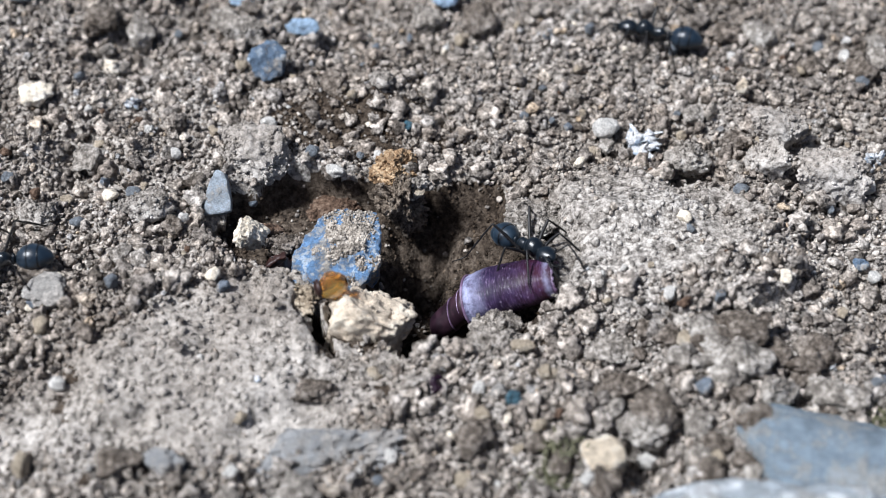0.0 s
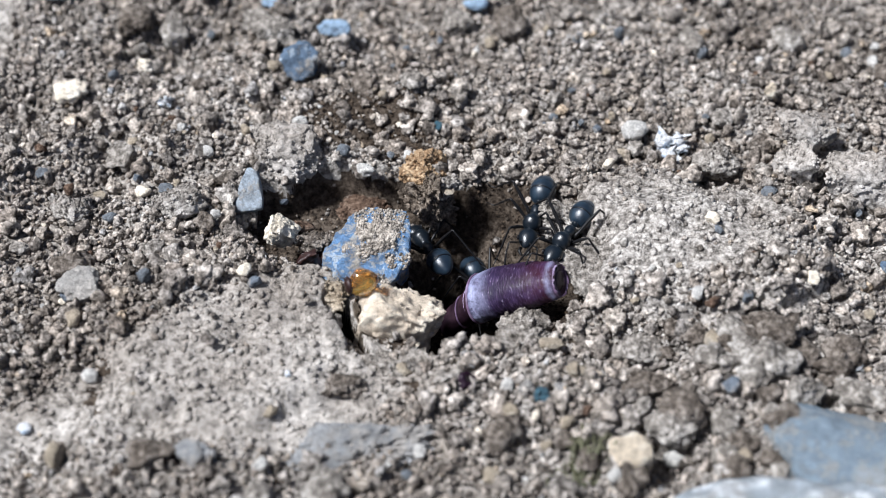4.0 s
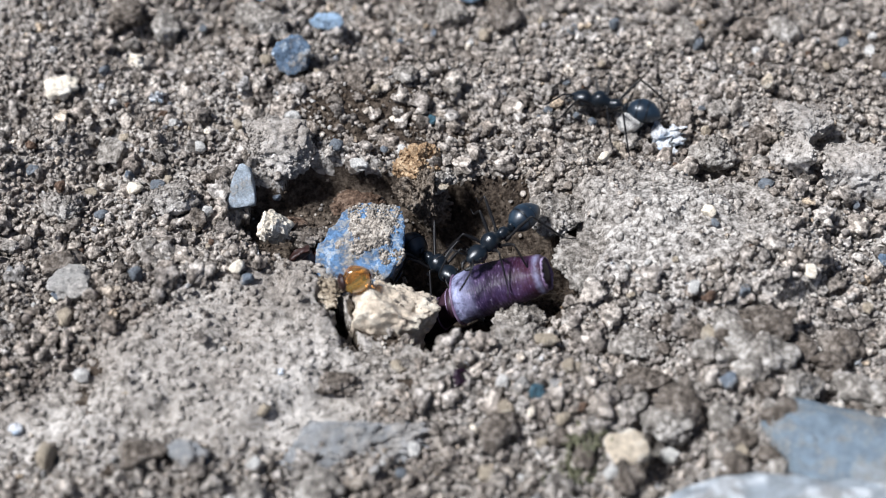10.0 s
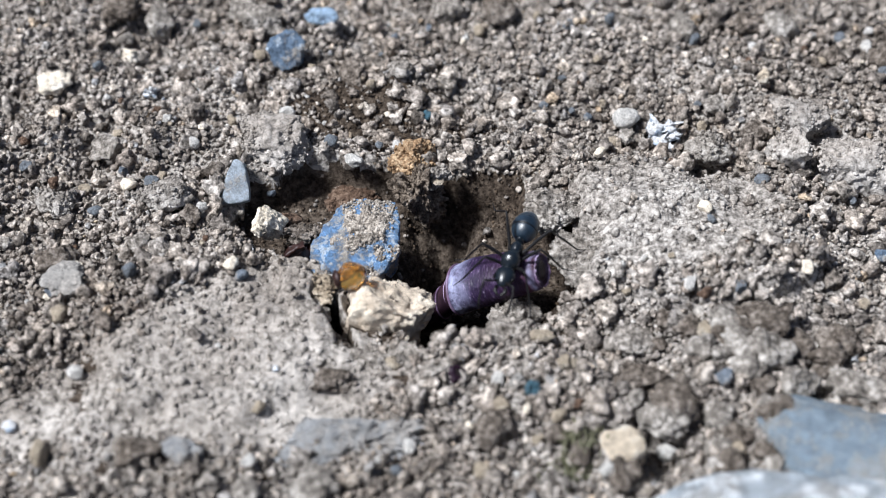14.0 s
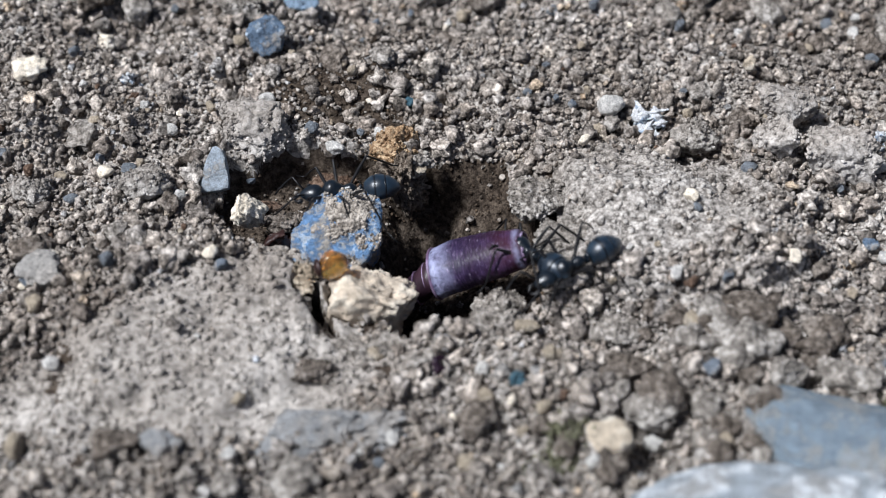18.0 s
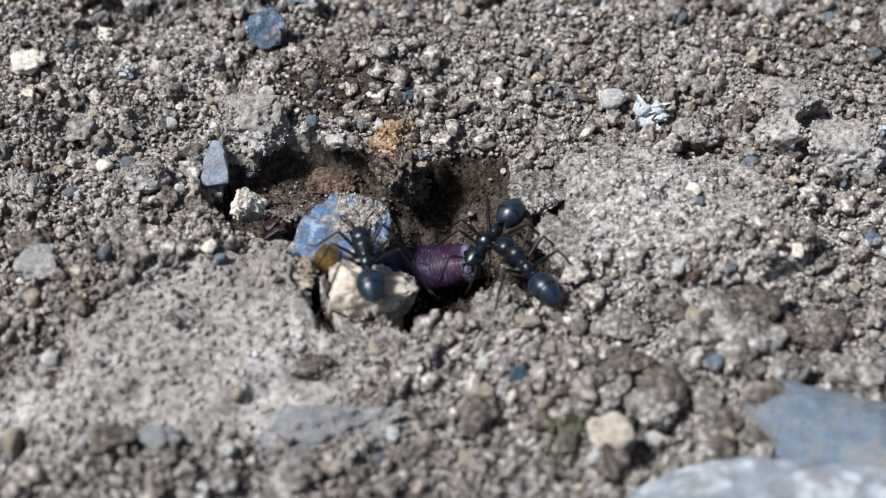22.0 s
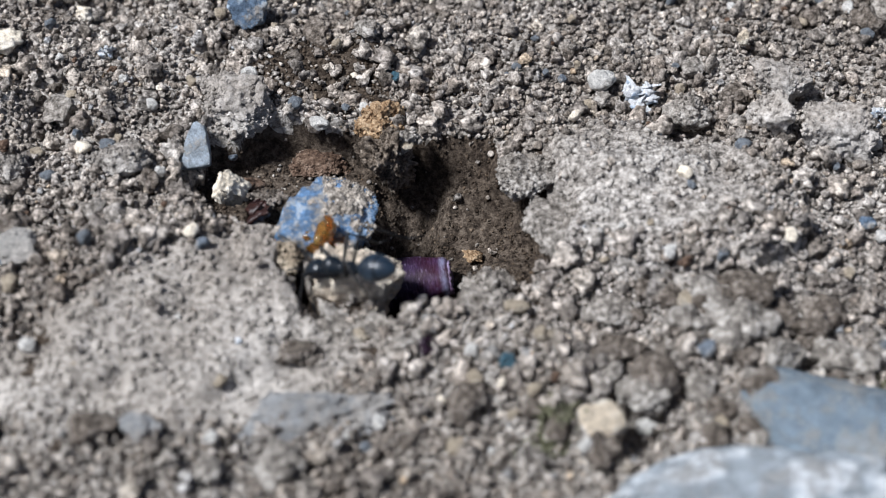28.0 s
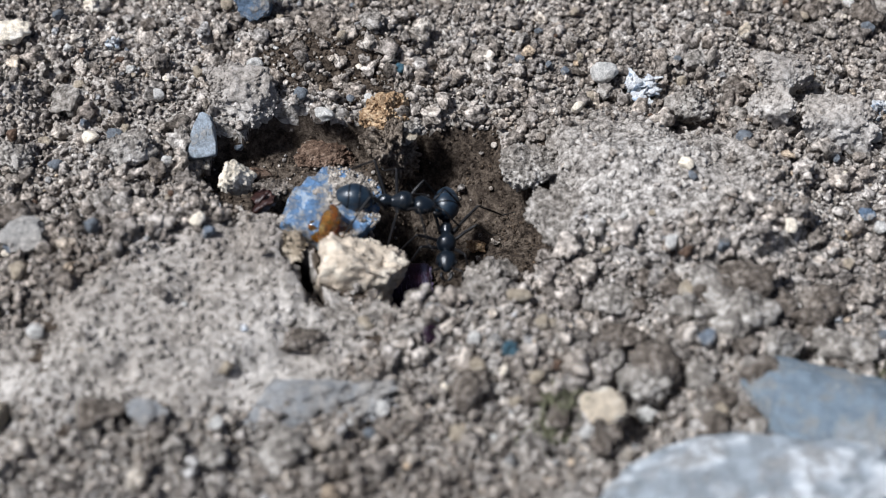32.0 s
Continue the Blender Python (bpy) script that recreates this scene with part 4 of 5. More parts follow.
part("fringe", sheet("fringe", *fringe_shape(), HUSK_RIM), husk, "pale purple torn fringe")
tail_v, tail_f = loft([(2.8, 0.02, 0.75, 0.58), (2.96, 0.02, 0.82, 0.64), (3.06, 0.0, 0.6, 0.45), (3.1, 0.0, 0.3, 0.2)], 24)
part("tail_ring", sheet("tail_ring", tail_v, tail_f, HUSK_DARK), husk, "wine-red crumpled end")

amber_bead = new("amber_bead")
tagged(amber_bead, "glossy translucent amber-coloured bead with thin hairs", "amber bead")
v, f = rock_shape((2.0, 1.7, 1.6), 61, 0.08, 0.01, cuts=3, level=4)
part("bead", sheet("bead", v, f, amber), amber_bead)
part("cap", sheet("cap", *loft([(-1.05, 0, 0.25, 0.3), (-0.95, 0, 0.5, 0.5), (-0.8, 0, 0.6, 0.58), (-0.7, 0, 0.5, 0.5)], 16), REDDISH), amber_bead, "dark brown cap")
for k, (y, z) in enumerate(((-0.3, 0.2), (0.0, 0.45), (0.3, 0.1))):
    part("hair", sheet("hair", *tube([(-0.9, y, z), (-1.25, y * 1.6, z + 0.4), (-1.4, y * 2.2, z + 1.0)], [0.035, 0.028, 0.012], 5), FIBRE), amber_bead, "thin dry hair")


def curled(size, seed, crumple=0.10):
    """A thin bent lobe of shell, millimetres."""
    n = 12
    u, w = np.meshgrid(np.linspace(-1, 1, n), np.linspace(-1, 1, n))
    edge = np.sqrt(np.maximum(0.06, 1 - 0.85 * u**2)) * (1 + 0.22 * wavy(u * 2.5, w * 0 + seed, 0, seed))
    x, y = u * size[0] / 2, w * edge * size[1] / 2
    z = size[2] * (1 - w**2) * edge + crumple * rough(x * 1.8, y * 1.8, 0, seed, 3)
    top = np.stack([x, y, z], -1).reshape(-1, 3)
    i = np.arange(n * n).reshape(n, n)
    q = np.stack([i[:-1, :-1], i[:-1, 1:], i[1:, 1:], i[1:, :-1]], -1).reshape(-1, 4)
    ring = np.concatenate([i[0, :-1], i[:-1, -1], i[-1, :0:-1], i[:0:-1, 0]])
    side = np.stack([ring, ring + n * n, np.roll(ring, -1) + n * n, np.roll(ring, -1)], -1)
    return np.concatenate([top, top - (0, 0, 0.08)]), np.concatenate([q, q[:, ::-1] + n * n, side])


torn_shell = new("amber_shell")
tagged(torn_shell, "torn translucent amber shell lying on the blue stone", "shell piece")
for k, (size, at_pose) in enumerate((((2.0, 1.3, 0.45), (0.0, 0.0, 0.2, 40, 10, 65)), ((1.7, 1.1, 0.4), (-0.7, -0.3, -0.3, 25, -30, 130)), ((1.5, 1.0, 0.35), (0.65, -0.25, -0.4, 60, 20, 20)), ((1.1, 0.8, 0.3), (0.2, 0.35, 0.95, 70, 0, 100)))):
    part("lobe", sheet("lobe", *curled(size, 610 + k), amber), torn_shell, m=pose(*(v * MM for v in at_pose[:3]), *at_pose[3:]))


def shell_flake(name, x, y, size, material, label, z, rx, ry, rz, seed):
    """A thin curved piece of insect shell with a torn edge."""
    return thing(name, sheet(name, *curled(size, seed, 0.7), material), at_ground(x, y, 0, z, rx, ry, rz), label, "shell piece")


shell_flake("shell_flake", -10.45, -2.6, (1.5, 0.75, 0.4), REDDISH, "curved red-brown piece of insect shell", -0.2, 48, -24, 16, 3)
loose_flake = shell_flake("shell_flake", -10.7, -2.0, (1.7, 1.2, 0.3), REDDISH, "crumpled dark red-brown piece of insect shell", -0.3, 30, 12, 70, 8)
shell_flake("shell_flake", -0.46, -13.10, (1.6, 1.3, 0.5), PURPLE_FLECK, "dark purple piece of insect shell on the soil", 0.15, 0, 0, 30, 4)


def fluff(x, y, size, seed, label):
    """A crumpled white flake."""
    rng = np.random.default_rng(seed)
    root = new("crumpled_flake")
    root.matrix_world = at_ground(x, y, -0.55)
    for k in range(15):
        p = rng.normal(size=3) * np.array([0.24, 0.2, 0.16]) * size
        v, f = rock_shape((size * rng.uniform(0.25, 0.5), size * rng.uniform(0.08, 0.2), size * rng.uniform(0.12, 0.35)), seed + k, 0.55, 0.2, 2, 3, 2.4)
        part("lobe", sheet("lobe", v, f, WHITE_FLAKE), root, m=pose(*(p * MM), *rng.uniform(-60, 60, 3)))
    return tagged(root, label, "flake")


fluff(13.45, 7.29, 3.2, 81, "crumpled white and blue flake on the soil")
fluff(28.43, 5.30, 1.6, 82, "small crumpled white and blue flake")
fluff(-21.54, 11.68, 1.4, 83, "glinting blue-white mineral flake")


# ---- rootlets and fibres ----
def fibre(points, radius, label):
    pts = [(x, y, float(ground_z(x, y, False)) + z) for x, y, z in points]
    v, f = tube(pts, [radius * (1 - 0.5 * n / len(pts)) for n in range(len(pts))], 6)
    return thing("rootlet", sheet("rootlet", v, f, FIBRE), Matrix(), label, "rootlet")


fibre([(1.73, -9.84, 0.5), (3.28, -8.63, 0.75), (4.68, -7.59, 0.6), (5.22, -7.14, 0.3)], 0.22, "pale dry rootlet along the near lip")
fibre([(-21.81, 14.82, 0.3), (-21.17, 16.07, 0.9), (-20.25, 16.82, 0.5)], 0.07, "thin dry fibre over soil crumbs")
fibre([(-21.36, 14.51, 0.3), (-20.90, 15.57, 0.8), (-20.38, 16.19, 0.4)], 0.06, "thin dry fibre over soil crumbs")
fibre([(-8.15, 22.47, 0.3), (-7.46, 21.25, 0.7), (-6.58, 19.92, 0.3)], 0.3, "thick brown rootlet in the soil")


def moss(x, y, width, count, seed):
    """A small cushion of moss: many tiny bent leaves in one tuft."""
    rng = np.random.default_rng(seed)
    all_v, all_f, base = [], [], 0
    for _ in range(count):
        px, py = rng.normal(size=2) * width * 0.28
        a, lean, tall = rng.uniform(0, 2 * math.pi), rng.uniform(0.1, 0.35), rng.uniform(0.35, 0.75)
        dx, dy = math.cos(a) * lean, math.sin(a) * lean
        pts = [(px, py, 0), (px + dx * 0.4, py + dy * 0.4, tall * 0.55), (px + dx, py + dy, tall)]
        v, f = tube(pts, [0.07, 0.09, 0.02], 5)
        all_v.append(v)
        all_f.append(f + base)
        base += len(v)
    return thing("moss", sheet("moss", np.concatenate(all_v), np.concatenate(all_f), MOSS), at_ground(x, y, -0.1), "small dull green cushion of moss on soil", "moss", kind="stuff")


moss(6.5, -18.0, 2.0, 90, 71)
moss(6.0, -19.6, 1.8, 90, 72)
moss(25.0, -15.6, 2.2, 110, 73)


# ---- ants ----
BIG = 1.22


def scaled(shape):
    return shape[0] * BIG, shape[1]


def bulb(centre, radii, level=3, taper=0.0):
    v, f = BALLS[level]
    w = v * np.array(radii)
    w[:, 1:] *= (1 - taper * v[:, :1])
    return w + np.array(centre), f


def gaster_rings():
    rings = []
    for n in range(46):
        s = n / 45
        x = -0.95 - 1.9 * s
        r = 0.70 * math.sin(math.pi * (0.04 + 0.94 * s) ** 0.82) ** 0.62 if 0 < s < 1 else 0.03
        step = (s * 3.2) % 1.0
        r *= 1 - 0.025 * smooth(np.array((step - 0.86) / 0.14)) if s < 0.95 else 1
        rings.append((x, 0.98 + 0.10 * math.sin(math.pi * s), float(max(r, 0.03)), float(max(r, 0.03)) * 0.93))
    return rings


def gaster_shape():
    return loft(gaster_rings(), 26)


def thorax_shape():
    rings = [(1.22, 1.08, 0.10, 0.10), (1.15, 1.08, 0.20, 0.20), (1.0, 1.13, 0.42, 0.40), (0.75, 1.18, 0.51, 0.50), (0.5, 1.17, 0.47, 0.49), (0.25, 1.09, 0.34, 0.37),
             (0.05, 1.02, 0.25, 0.28), (-0.1, 1.03, 0.29, 0.33), (-0.3, 1.05, 0.32, 0.36), (-0.5, 1.0, 0.30, 0.32), (-0.65, 0.92, 0.22, 0.22), (-0.72, 0.88, 0.10, 0.10)]
    fine = np.linspace(0, len(rings) - 1, 40)
    cols = [np.interp(fine, range(len(rings)), [r[c] for r in rings]) for c in range(4)]
    cols[2], cols[3] = cols[2] * 0.98, cols[3] * 1.0
    return loft(list(zip(*cols)), 22)


# hip, then knee, shin end and toe tip, as (x, y, z) for the left side
LEGS = {"front": ((0.80, 0.28, 0.88), (1.45, 1.15, 1.65), (2.15, 1.85, 0.25), (2.65, 2.15, 0.0)),
        "middle": ((0.35, 0.30, 0.82), (0.30, 1.5, 1.85), (0.0, 2.45, 0.25), (-0.15, 3.0, 0.0)),
        "hind": ((-0.15, 0.28, 0.80), (-1.05, 1.4, 2.3), (-2.15, 2.45, 0.35), (-2.75, 2.95, 0.0))}


def leg_shape(spot, side, first, last):
    hip = np.array(spot[0])
    q = [(np.array(p) - hip) * (1, side, 1) * BIG for p in spot]
    mid = lambda a, b, s, up=0.0: q[a] * (1 - s) + q[b] * s + np.array([0, 0, up])
    pts = [q[0], mid(0, 1, 0.12), mid(0, 1, 0.2), mid(0, 1, 0.55, 0.05), mid(0, 1, 0.97), q[1], mid(1, 2, 0.06), mid(1, 2, 0.5, 0.04), mid(1, 2, 0.97), q[2], mid(2, 3, 0.5, -0.03), q[3]]
    rad = [0.12, 0.13, 0.075, 0.10, 0.06, 0.05, 0.052, 0.06, 0.042, 0.035, 0.028, 0.022]
    return tube([tuple(p) for p in pts[first:last]], [r * BIG for r in rad[first:last]], 8)


def antenna_shape(side):
    pts = [(2.05, 0.17, 1.12), (2.35, 0.42, 1.35), (2.6, 0.72, 1.55), (2.64, 0.76, 1.53), (2.95, 0.80, 1.2), (3.35, 0.78, 0.75), (3.6, 0.72, 0.45)]
    return tube([(x * BIG, y * side * BIG, z * BIG) for x, y, z in pts], [r * BIG for r in (0.045, 0.05, 0.05, 0.04, 0.05, 0.055, 0.045)], 7)


def mandible_shape(side):
    pts = [(2.18, 0.22, 0.82), (2.4, 0.26, 0.72), (2.56, 0.12, 0.66), (2.6, 0.02, 0.66)]
    return tube([(x * BIG, y * side * BIG, z * BIG) for x, y, z in pts], [r * BIG for r in (0.1, 0.11, 0.07, 0.03)], 7)


def band_shape(n):
    rings = gaster_rings()
    k = (14, 27)[n]
    return loft([(x, z, w * g, h * g) for (x, z, w, h), g in zip(rings[k - 1:k + 2], (1.0, 1.012, 1.0))], 26)


ANT_MESH = {
    "head": sheet("head", *scaled(bulb((1.70, 0, 0.98), (0.60, 0.49, 0.42), 4, 0.3)), ANT),
    "eye": sheet("eye", *scaled(bulb((0, 0, 0), (0.15, 0.07, 0.14), 2)), ANT_EYE),
    "thorax": sheet("thorax", *scaled(thorax_shape()), ANT),
    "petiole": sheet("petiole", *scaled(bulb((-0.82, 0, 1.0), (0.12, 0.22, 0.32), 3)), ANT),
    "gaster": sheet("gaster", *scaled(gaster_shape()), ANT_GASTER),
}
for n in range(2):
    ANT_MESH["band", n] = sheet("band", *scaled(band_shape(n)), ANT_BAND)
for side in (1, -1):
    ANT_MESH["antenna", side] = sheet("antenna", *antenna_shape(side), ANT_LEG)
    ANT_MESH["mandible", side] = sheet("mandible", *mandible_shape(side), ANT_LEG)
    for row in LEGS:
        ANT_MESH[row, side] = sheet("leg", *leg_shape(LEGS[row], side, 0, 6), ANT_LEG)
        ANT_MESH[row, side, "shin"] = sheet("shin", *leg_shape(LEGS[row], side, 5, 10), ANT_LEG)
        ANT_MESH[row, side, "foot"] = sheet("foot", *leg_shape(LEGS[row], side, 9, 12), ANT_LEG)


def make_ant(label):
    ant = new("ant")
    tagged(ant, label, "ant", "ants round the pit")
    head = part("head", ANT_MESH["head"], ant)
    for side in (1, -1):
        part("eye", ANT_MESH["eye"], head, m=pose(1.80 * BIG * MM, side * 0.47 * BIG * MM, 1.10 * BIG * MM, 0, 0, -12 * side))
        part("antenna", ANT_MESH["antenna", side], head, "thin elbowed antenna")
        part("mandible", ANT_MESH["mandible", side], head)
    part("thorax", ANT_MESH["thorax"], ant)
    part("petiole", ANT_MESH["petiole"], ant)
    gaster = part("gaster", ANT_MESH["gaster"], ant, "silvery blue-black gaster")
    for n in range(2):
        part("seam", ANT_MESH["band", n], gaster, "black seam between the plates")
    legs = []
    for row in LEGS:
        for side in (1, -1):
            x, y, z = LEGS[row][0]
            leg = part("leg", ANT_MESH[row, side], ant, m=pose(x * BIG * MM, y * side * BIG * MM, z * BIG * MM))
            part("shin", ANT_MESH[row, side, "shin"], leg)
            part("foot", ANT_MESH[row, side, "foot"], leg)
            legs.append((leg, row, side))
    return ant, legs


hauling_ant = make_ant("black ant hauling on the purple husk at the pit's rim")
roaming_ant = make_ant("black ant running over the soil crumbs to the pit")
leaving_ant = make_ant("black ant leaving over the soil")
pit_ant = make_ant("black ant working inside the dark pit")
hidden_ant = make_ant("black ant half hidden below the husk")
circling_ant = make_ant("black ant circling the pit and guarding the hole")


# ---- what moves ----
def step_legs(legs, rows, seed):
    """Tripod gait: the legs swing with the way walked."""
    times = [r[0] for r in rows]
    gone = [0.0]
    for a, b in zip(rows, rows[1:]):
        gone.append(gone[-1] + min(math.dist(a[1:4], b[1:4]), 25 * (b[0] - a[0])) + 0.25 * (b[0] - a[0]))
    beat = [0.0]
    while beat[-1] < 32.0:
        t = beat[-1]
        speed = (np.interp(t + 0.2, times, gone) - np.interp(t, times, gone)) / 0.2
        beat.append(min(32.0, t + (0.1 if speed > 2.0 else 0.6)))
    for n, (leg, row, side) in enumerate(legs):
        x, y, z = LEGS[row][0]
        first = (row == "middle") == (side == 1)
        keys = []
        for t in beat:
            a = 2 * math.pi * float(np.interp(t, times, gone)) / 4.2 + (0 if first else math.pi)
            swing, raised = 17 * math.sin(a) * side, max(0.0, math.cos(a)) * 9 * side
            wob = 5 * math.sin(seed + n * 2.3 + t * 0.9)
            keys.append((t, pose(x * BIG * MM, y * side * BIG * MM, z * BIG * MM, raised + wob * 0.5, 0, -swing + wob)))
        walk(leg, keys)


def motions():
    tracks = {
    "hauling": [
        (0.00, 5.53, -2.76, -0.24, -0, -21, -52),
        (0.50, 5.93, -2.57, -0.29, -0, -15, -61),
        (1.00, 5.94, -2.22, -0.33, -0, -8, -72),
        (1.50, 5.52, -1.80, -0.34, -0, -7, -74),
        (2.00, 5.69, -1.13, -0.33, -0, -8, -77),
        (2.50, 6.19, -1.03, -0.34, 0, -7, -97),
        (3.00, 6.50, -1.45, -0.36, 0, 4, -114),
        (3.50, 6.41, -1.74, -0.35, 0, -3, -125),
        (5.50, 4.85, -0.17, -0.16, 0, 11, -91),
        (6.00, 5.36, -0.08, -0.16, 0, 10, -98),
        (6.50, 5.87, 0.03, -0.16, 0, 11, -102),
        (7.00, 6.22, -0.08, -0.15, 0, 12, -107),
        (7.50, 5.99, -0.20, -0.16, 0, 9, -108),
        (8.00, 5.62, -0.68, -0.16, 0, 8, -108),
        (8.50, 4.86, -0.45, -0.16, 0, 7, -96),
        (9.00, 4.34, -4.73, 0.68, 0, 1, -97),
        (9.50, 3.21, -3.57, 0.68, 0, 1, -124),
        (10.00, 2.08, -3.06, 0.68, 0, 3, -135),
        (10.50, 2.25, -3.03, 0.68, 0, 2, -136),
        (11.00, 1.98, -3.23, 0.69, 0, 1, -137),
        (11.50, 1.74, -4.16, 0.68, 0, 1, -131),
        (12.00, 1.52, -5.23, 0.68, 0, 2, -125),
        (12.50, 2.34, -4.81, 0.68, 0, 0, -119),
        (13.00, 3.51, -4.33, 0.68, 0, 0, -103),
        (13.50, 3.35, -4.51, 0.68, 0, 1, -105),
        (14.00, 3.24, -4.79, 0.68, 0, 2, -109),
        (14.50, 3.34, -4.26, 0.68, 0, 4, -116),
        (16.50, 1.38, -2.61, -0.36, 0, -2, -114),
        (17.00, 1.96, -1.62, -0.37, 0, 6, -122),
        (17.50, 7.03, -0.95, 0.75, 0, 26, -93),
        (18.00, 7.64, -6.34, 0.29, 0, 2, -147),
        (18.50, 4.28, -7.74, 0.30, 0, -5, -164),
        (19.00, 0.04, -8.62, 0.24, 0, 2, -178),
        (19.50, -3.30, -9.02, 1.14, 0, 5, -237),
        (20.00, -3.75, -7.66, 1.14, 0, -2, -258),
        (20.50, -3.62, -7.54, 1.14, 0, -1, -261),
        (21.00, -3.99, -7.44, 1.14, 0, 0, -265),
        (21.50, -4.48, -7.23, 1.14, 0, 1, -263),
        (22.00, -4.70, -7.20, 1.14, 0, 3, -260),
        (22.50, -4.65, -6.74, 1.14, 0, 1, -268),
        (23.00, -4.72, -6.48, 1.14, 0, -0, -276),
        (23.50, -6.90, -2.14, 0.39, 0, 1, -256),
        (24.00, -6.05, 8.49, 0.71, 0, -19, -286),
        (24.50, 5.86, 13.27, 0.26, 0, 4, -351),
        (24.60, 7.43, 11.65, 0.29, -0, -9, -404),
        (24.70, 7.28, 5.87, 0.68, -0, -7, -440),
        (24.80, 6.75, -0.56, 0.38, 0, 16, -451),
        (24.90, 6.52, -2.41, -0.26, 0, 2, -460),
        (25.00, 6.28, -3.40, -0.26, 0, 2, -465),
        (25.50, 5.36, -3.13, -0.25, 0, -3, -486),
        (26.30, 2.33, -4.76, -1.05, 0, -2, -504),
        (27.00, -1.24, -9.27, 1.07, 0, -10, -518),
        (27.50, -3.70, -9.02, 1.05, 0, -3, -541),
        (28.00, -4.51, -9.51, 1.48, 0, 25, -565),
        (28.50, -4.26, -10.78, 1.56, 0, 33, -560),
        (29.00, -4.66, -11.40, 1.64, 0, 40, -583),
        (29.50, -4.77, -11.80, 1.57, 0, 34, -586),
        (30.00, -4.94, -11.37, 1.53, 0, 30, -574),
        (30.50, -5.85, -10.27, 1.44, 0, 19, -624),
        (31.00, -6.45, -5.06, 0.09, 0, 5, -659),
        (31.50, -4.25, -3.02, -0.43, 0, 16, -704),
        (32.00, -2.93, -3.11, -0.46, -0, 7, -721),
    ],
    "roaming": [
        (0.00, 15.23, 18.49, -0.05, 0, 0, 161),
        (0.50, 10.84, 17.19, 0.21, 0, -1, 188),
        (1.00, 3.69, 8.97, 0.25, 0, 3, 234),
        (1.50, 2.38, 6.77, -0.19, 0, 9, 247),
        (2.00, 2.54, 5.78, -0.52, 0, 24, 245),
        (2.50, 3.11, 4.23, -0.47, 0, 16, 262),
        (2.75, 4.43, 3.90, 0.08, 0, 22, 200),
        (3.00, 5.74, 3.56, 0.64, 0, 28, 137),
        (3.25, 4.42, 3.32, 0.01, 0, 15, 195),
        (3.50, 3.10, 3.07, -0.61, 0, 2, 254),
        (4.50, 5.07, -2.85, -0.61, 0, 7, 255),
        (5.50, 4.03, -7.92, 1.04, 0, 3, 188),
        (6.00, -0.70, -8.78, -0.01, 0, 1, 182),
        (6.50, -0.43, -8.41, 0.02, 0, 14, 124),
        (7.00, 0.03, -6.73, -0.01, 0, -2, 77),
        (7.25, -0.23, -7.92, -0.00, 0, 4, 120),
        (7.50, -0.49, -9.11, 0.00, 0, 10, 164),
        (8.00, 0.34, -9.11, -0.01, 0, 2, 194),
        (8.25, 3.54, -8.17, -0.13, 0, 2, 118),
        (8.50, 6.74, -7.23, -0.26, 0, 1, 42),
        (9.00, 10.00, -4.85, 1.24, 0, -16, 77),
        (9.50, 13.80, 9.46, 0.01, 0, -4, 71),
        (9.80, 12.33, 9.98, 0.17, 0, 5, 134),
        (10.00, 9.70, 9.87, 0.19, 0, -2, 162),
        (10.50, 5.98, 7.94, 0.16, 0, -6, 198),
        (10.65, 3.82, 11.32, 0.06, 0, -4, 148),
        (10.80, 1.66, 14.71, -0.04, 0, -2, 99),
        (11.00, 1.05, 18.51, 0.03, 0, -3, 94),
        (11.50, 12.27, 20.19, -0.17, 0, 6, 22),
        (11.80, 18.33, 27.72, 0.13, 0, -7, 43),
        (12.40, 11.72, 30.07, 0.15, 0, -3, 111),
        (13.00, 5.12, 32.42, 0.17, 0, 1, 179),
        (13.80, 1.21, 27.31, -0.01, 0, 8, 220),
        (14.60, -2.69, 22.20, -0.19, 0, 15, 261),
        (15.60, -1.69, 6.49, -0.40, 0, 27, 259),
        (16.20, -2.49, 2.79, -2.96, 0, -13, 199),
        (16.50, -3.38, 0.91, -1.10, 0, -1, 170),
        (17.00, -5.03, 0.46, 0.09, 0, 0, 160),
        (17.50, -5.74, 0.40, 0.09, 0, 1, 169),
        (18.00, -6.24, 0.06, 0.09, 0, 1, 186),
        (18.50, -9.97, 5.29, -0.34, 0, -16, 152),
        (18.75, -5.26, 9.51, 0.11, 0, -8, 95),
        (19.00, -0.55, 13.73, 0.56, 0, 1, 38),
        (19.50, 12.61, 16.53, 0.19, 0, 7, 13),
        (19.75, 14.32, 13.06, 0.06, 0, 4, -32),
        (20.00, 16.04, 9.59, -0.07, -0, 1, -77),
        (20.50, 16.25, -5.69, 1.66, 0, -0, -91),
        (20.75, 13.08, -7.28, 0.92, 0, 4, -134),
        (21.00, 9.92, -8.86, 0.18, 0, 8, -177),
        (21.50, 6.89, -7.50, -0.31, 0, 18, -225),
        (22.00, 4.66, -6.32, -0.36, 0, 2, -238),
        (22.50, 4.38, -7.99, -0.77, 0, 17, -237),
        (23.00, 2.23, -7.17, -0.81, 0, 4, -241),
        (23.50, 1.69, -7.83, -0.75, 0, 20, -227),
        (24.00, 2.11, -8.21, -0.81, 0, 2, -201),
        (24.25, -0.45, -11.16, -0.09, 0, -16, -166),
        (24.50, -4.57, -10.91, -0.13, 0, -8, -139),
        (24.70, -4.49, -15.53, -0.23, -0, -5, -82),
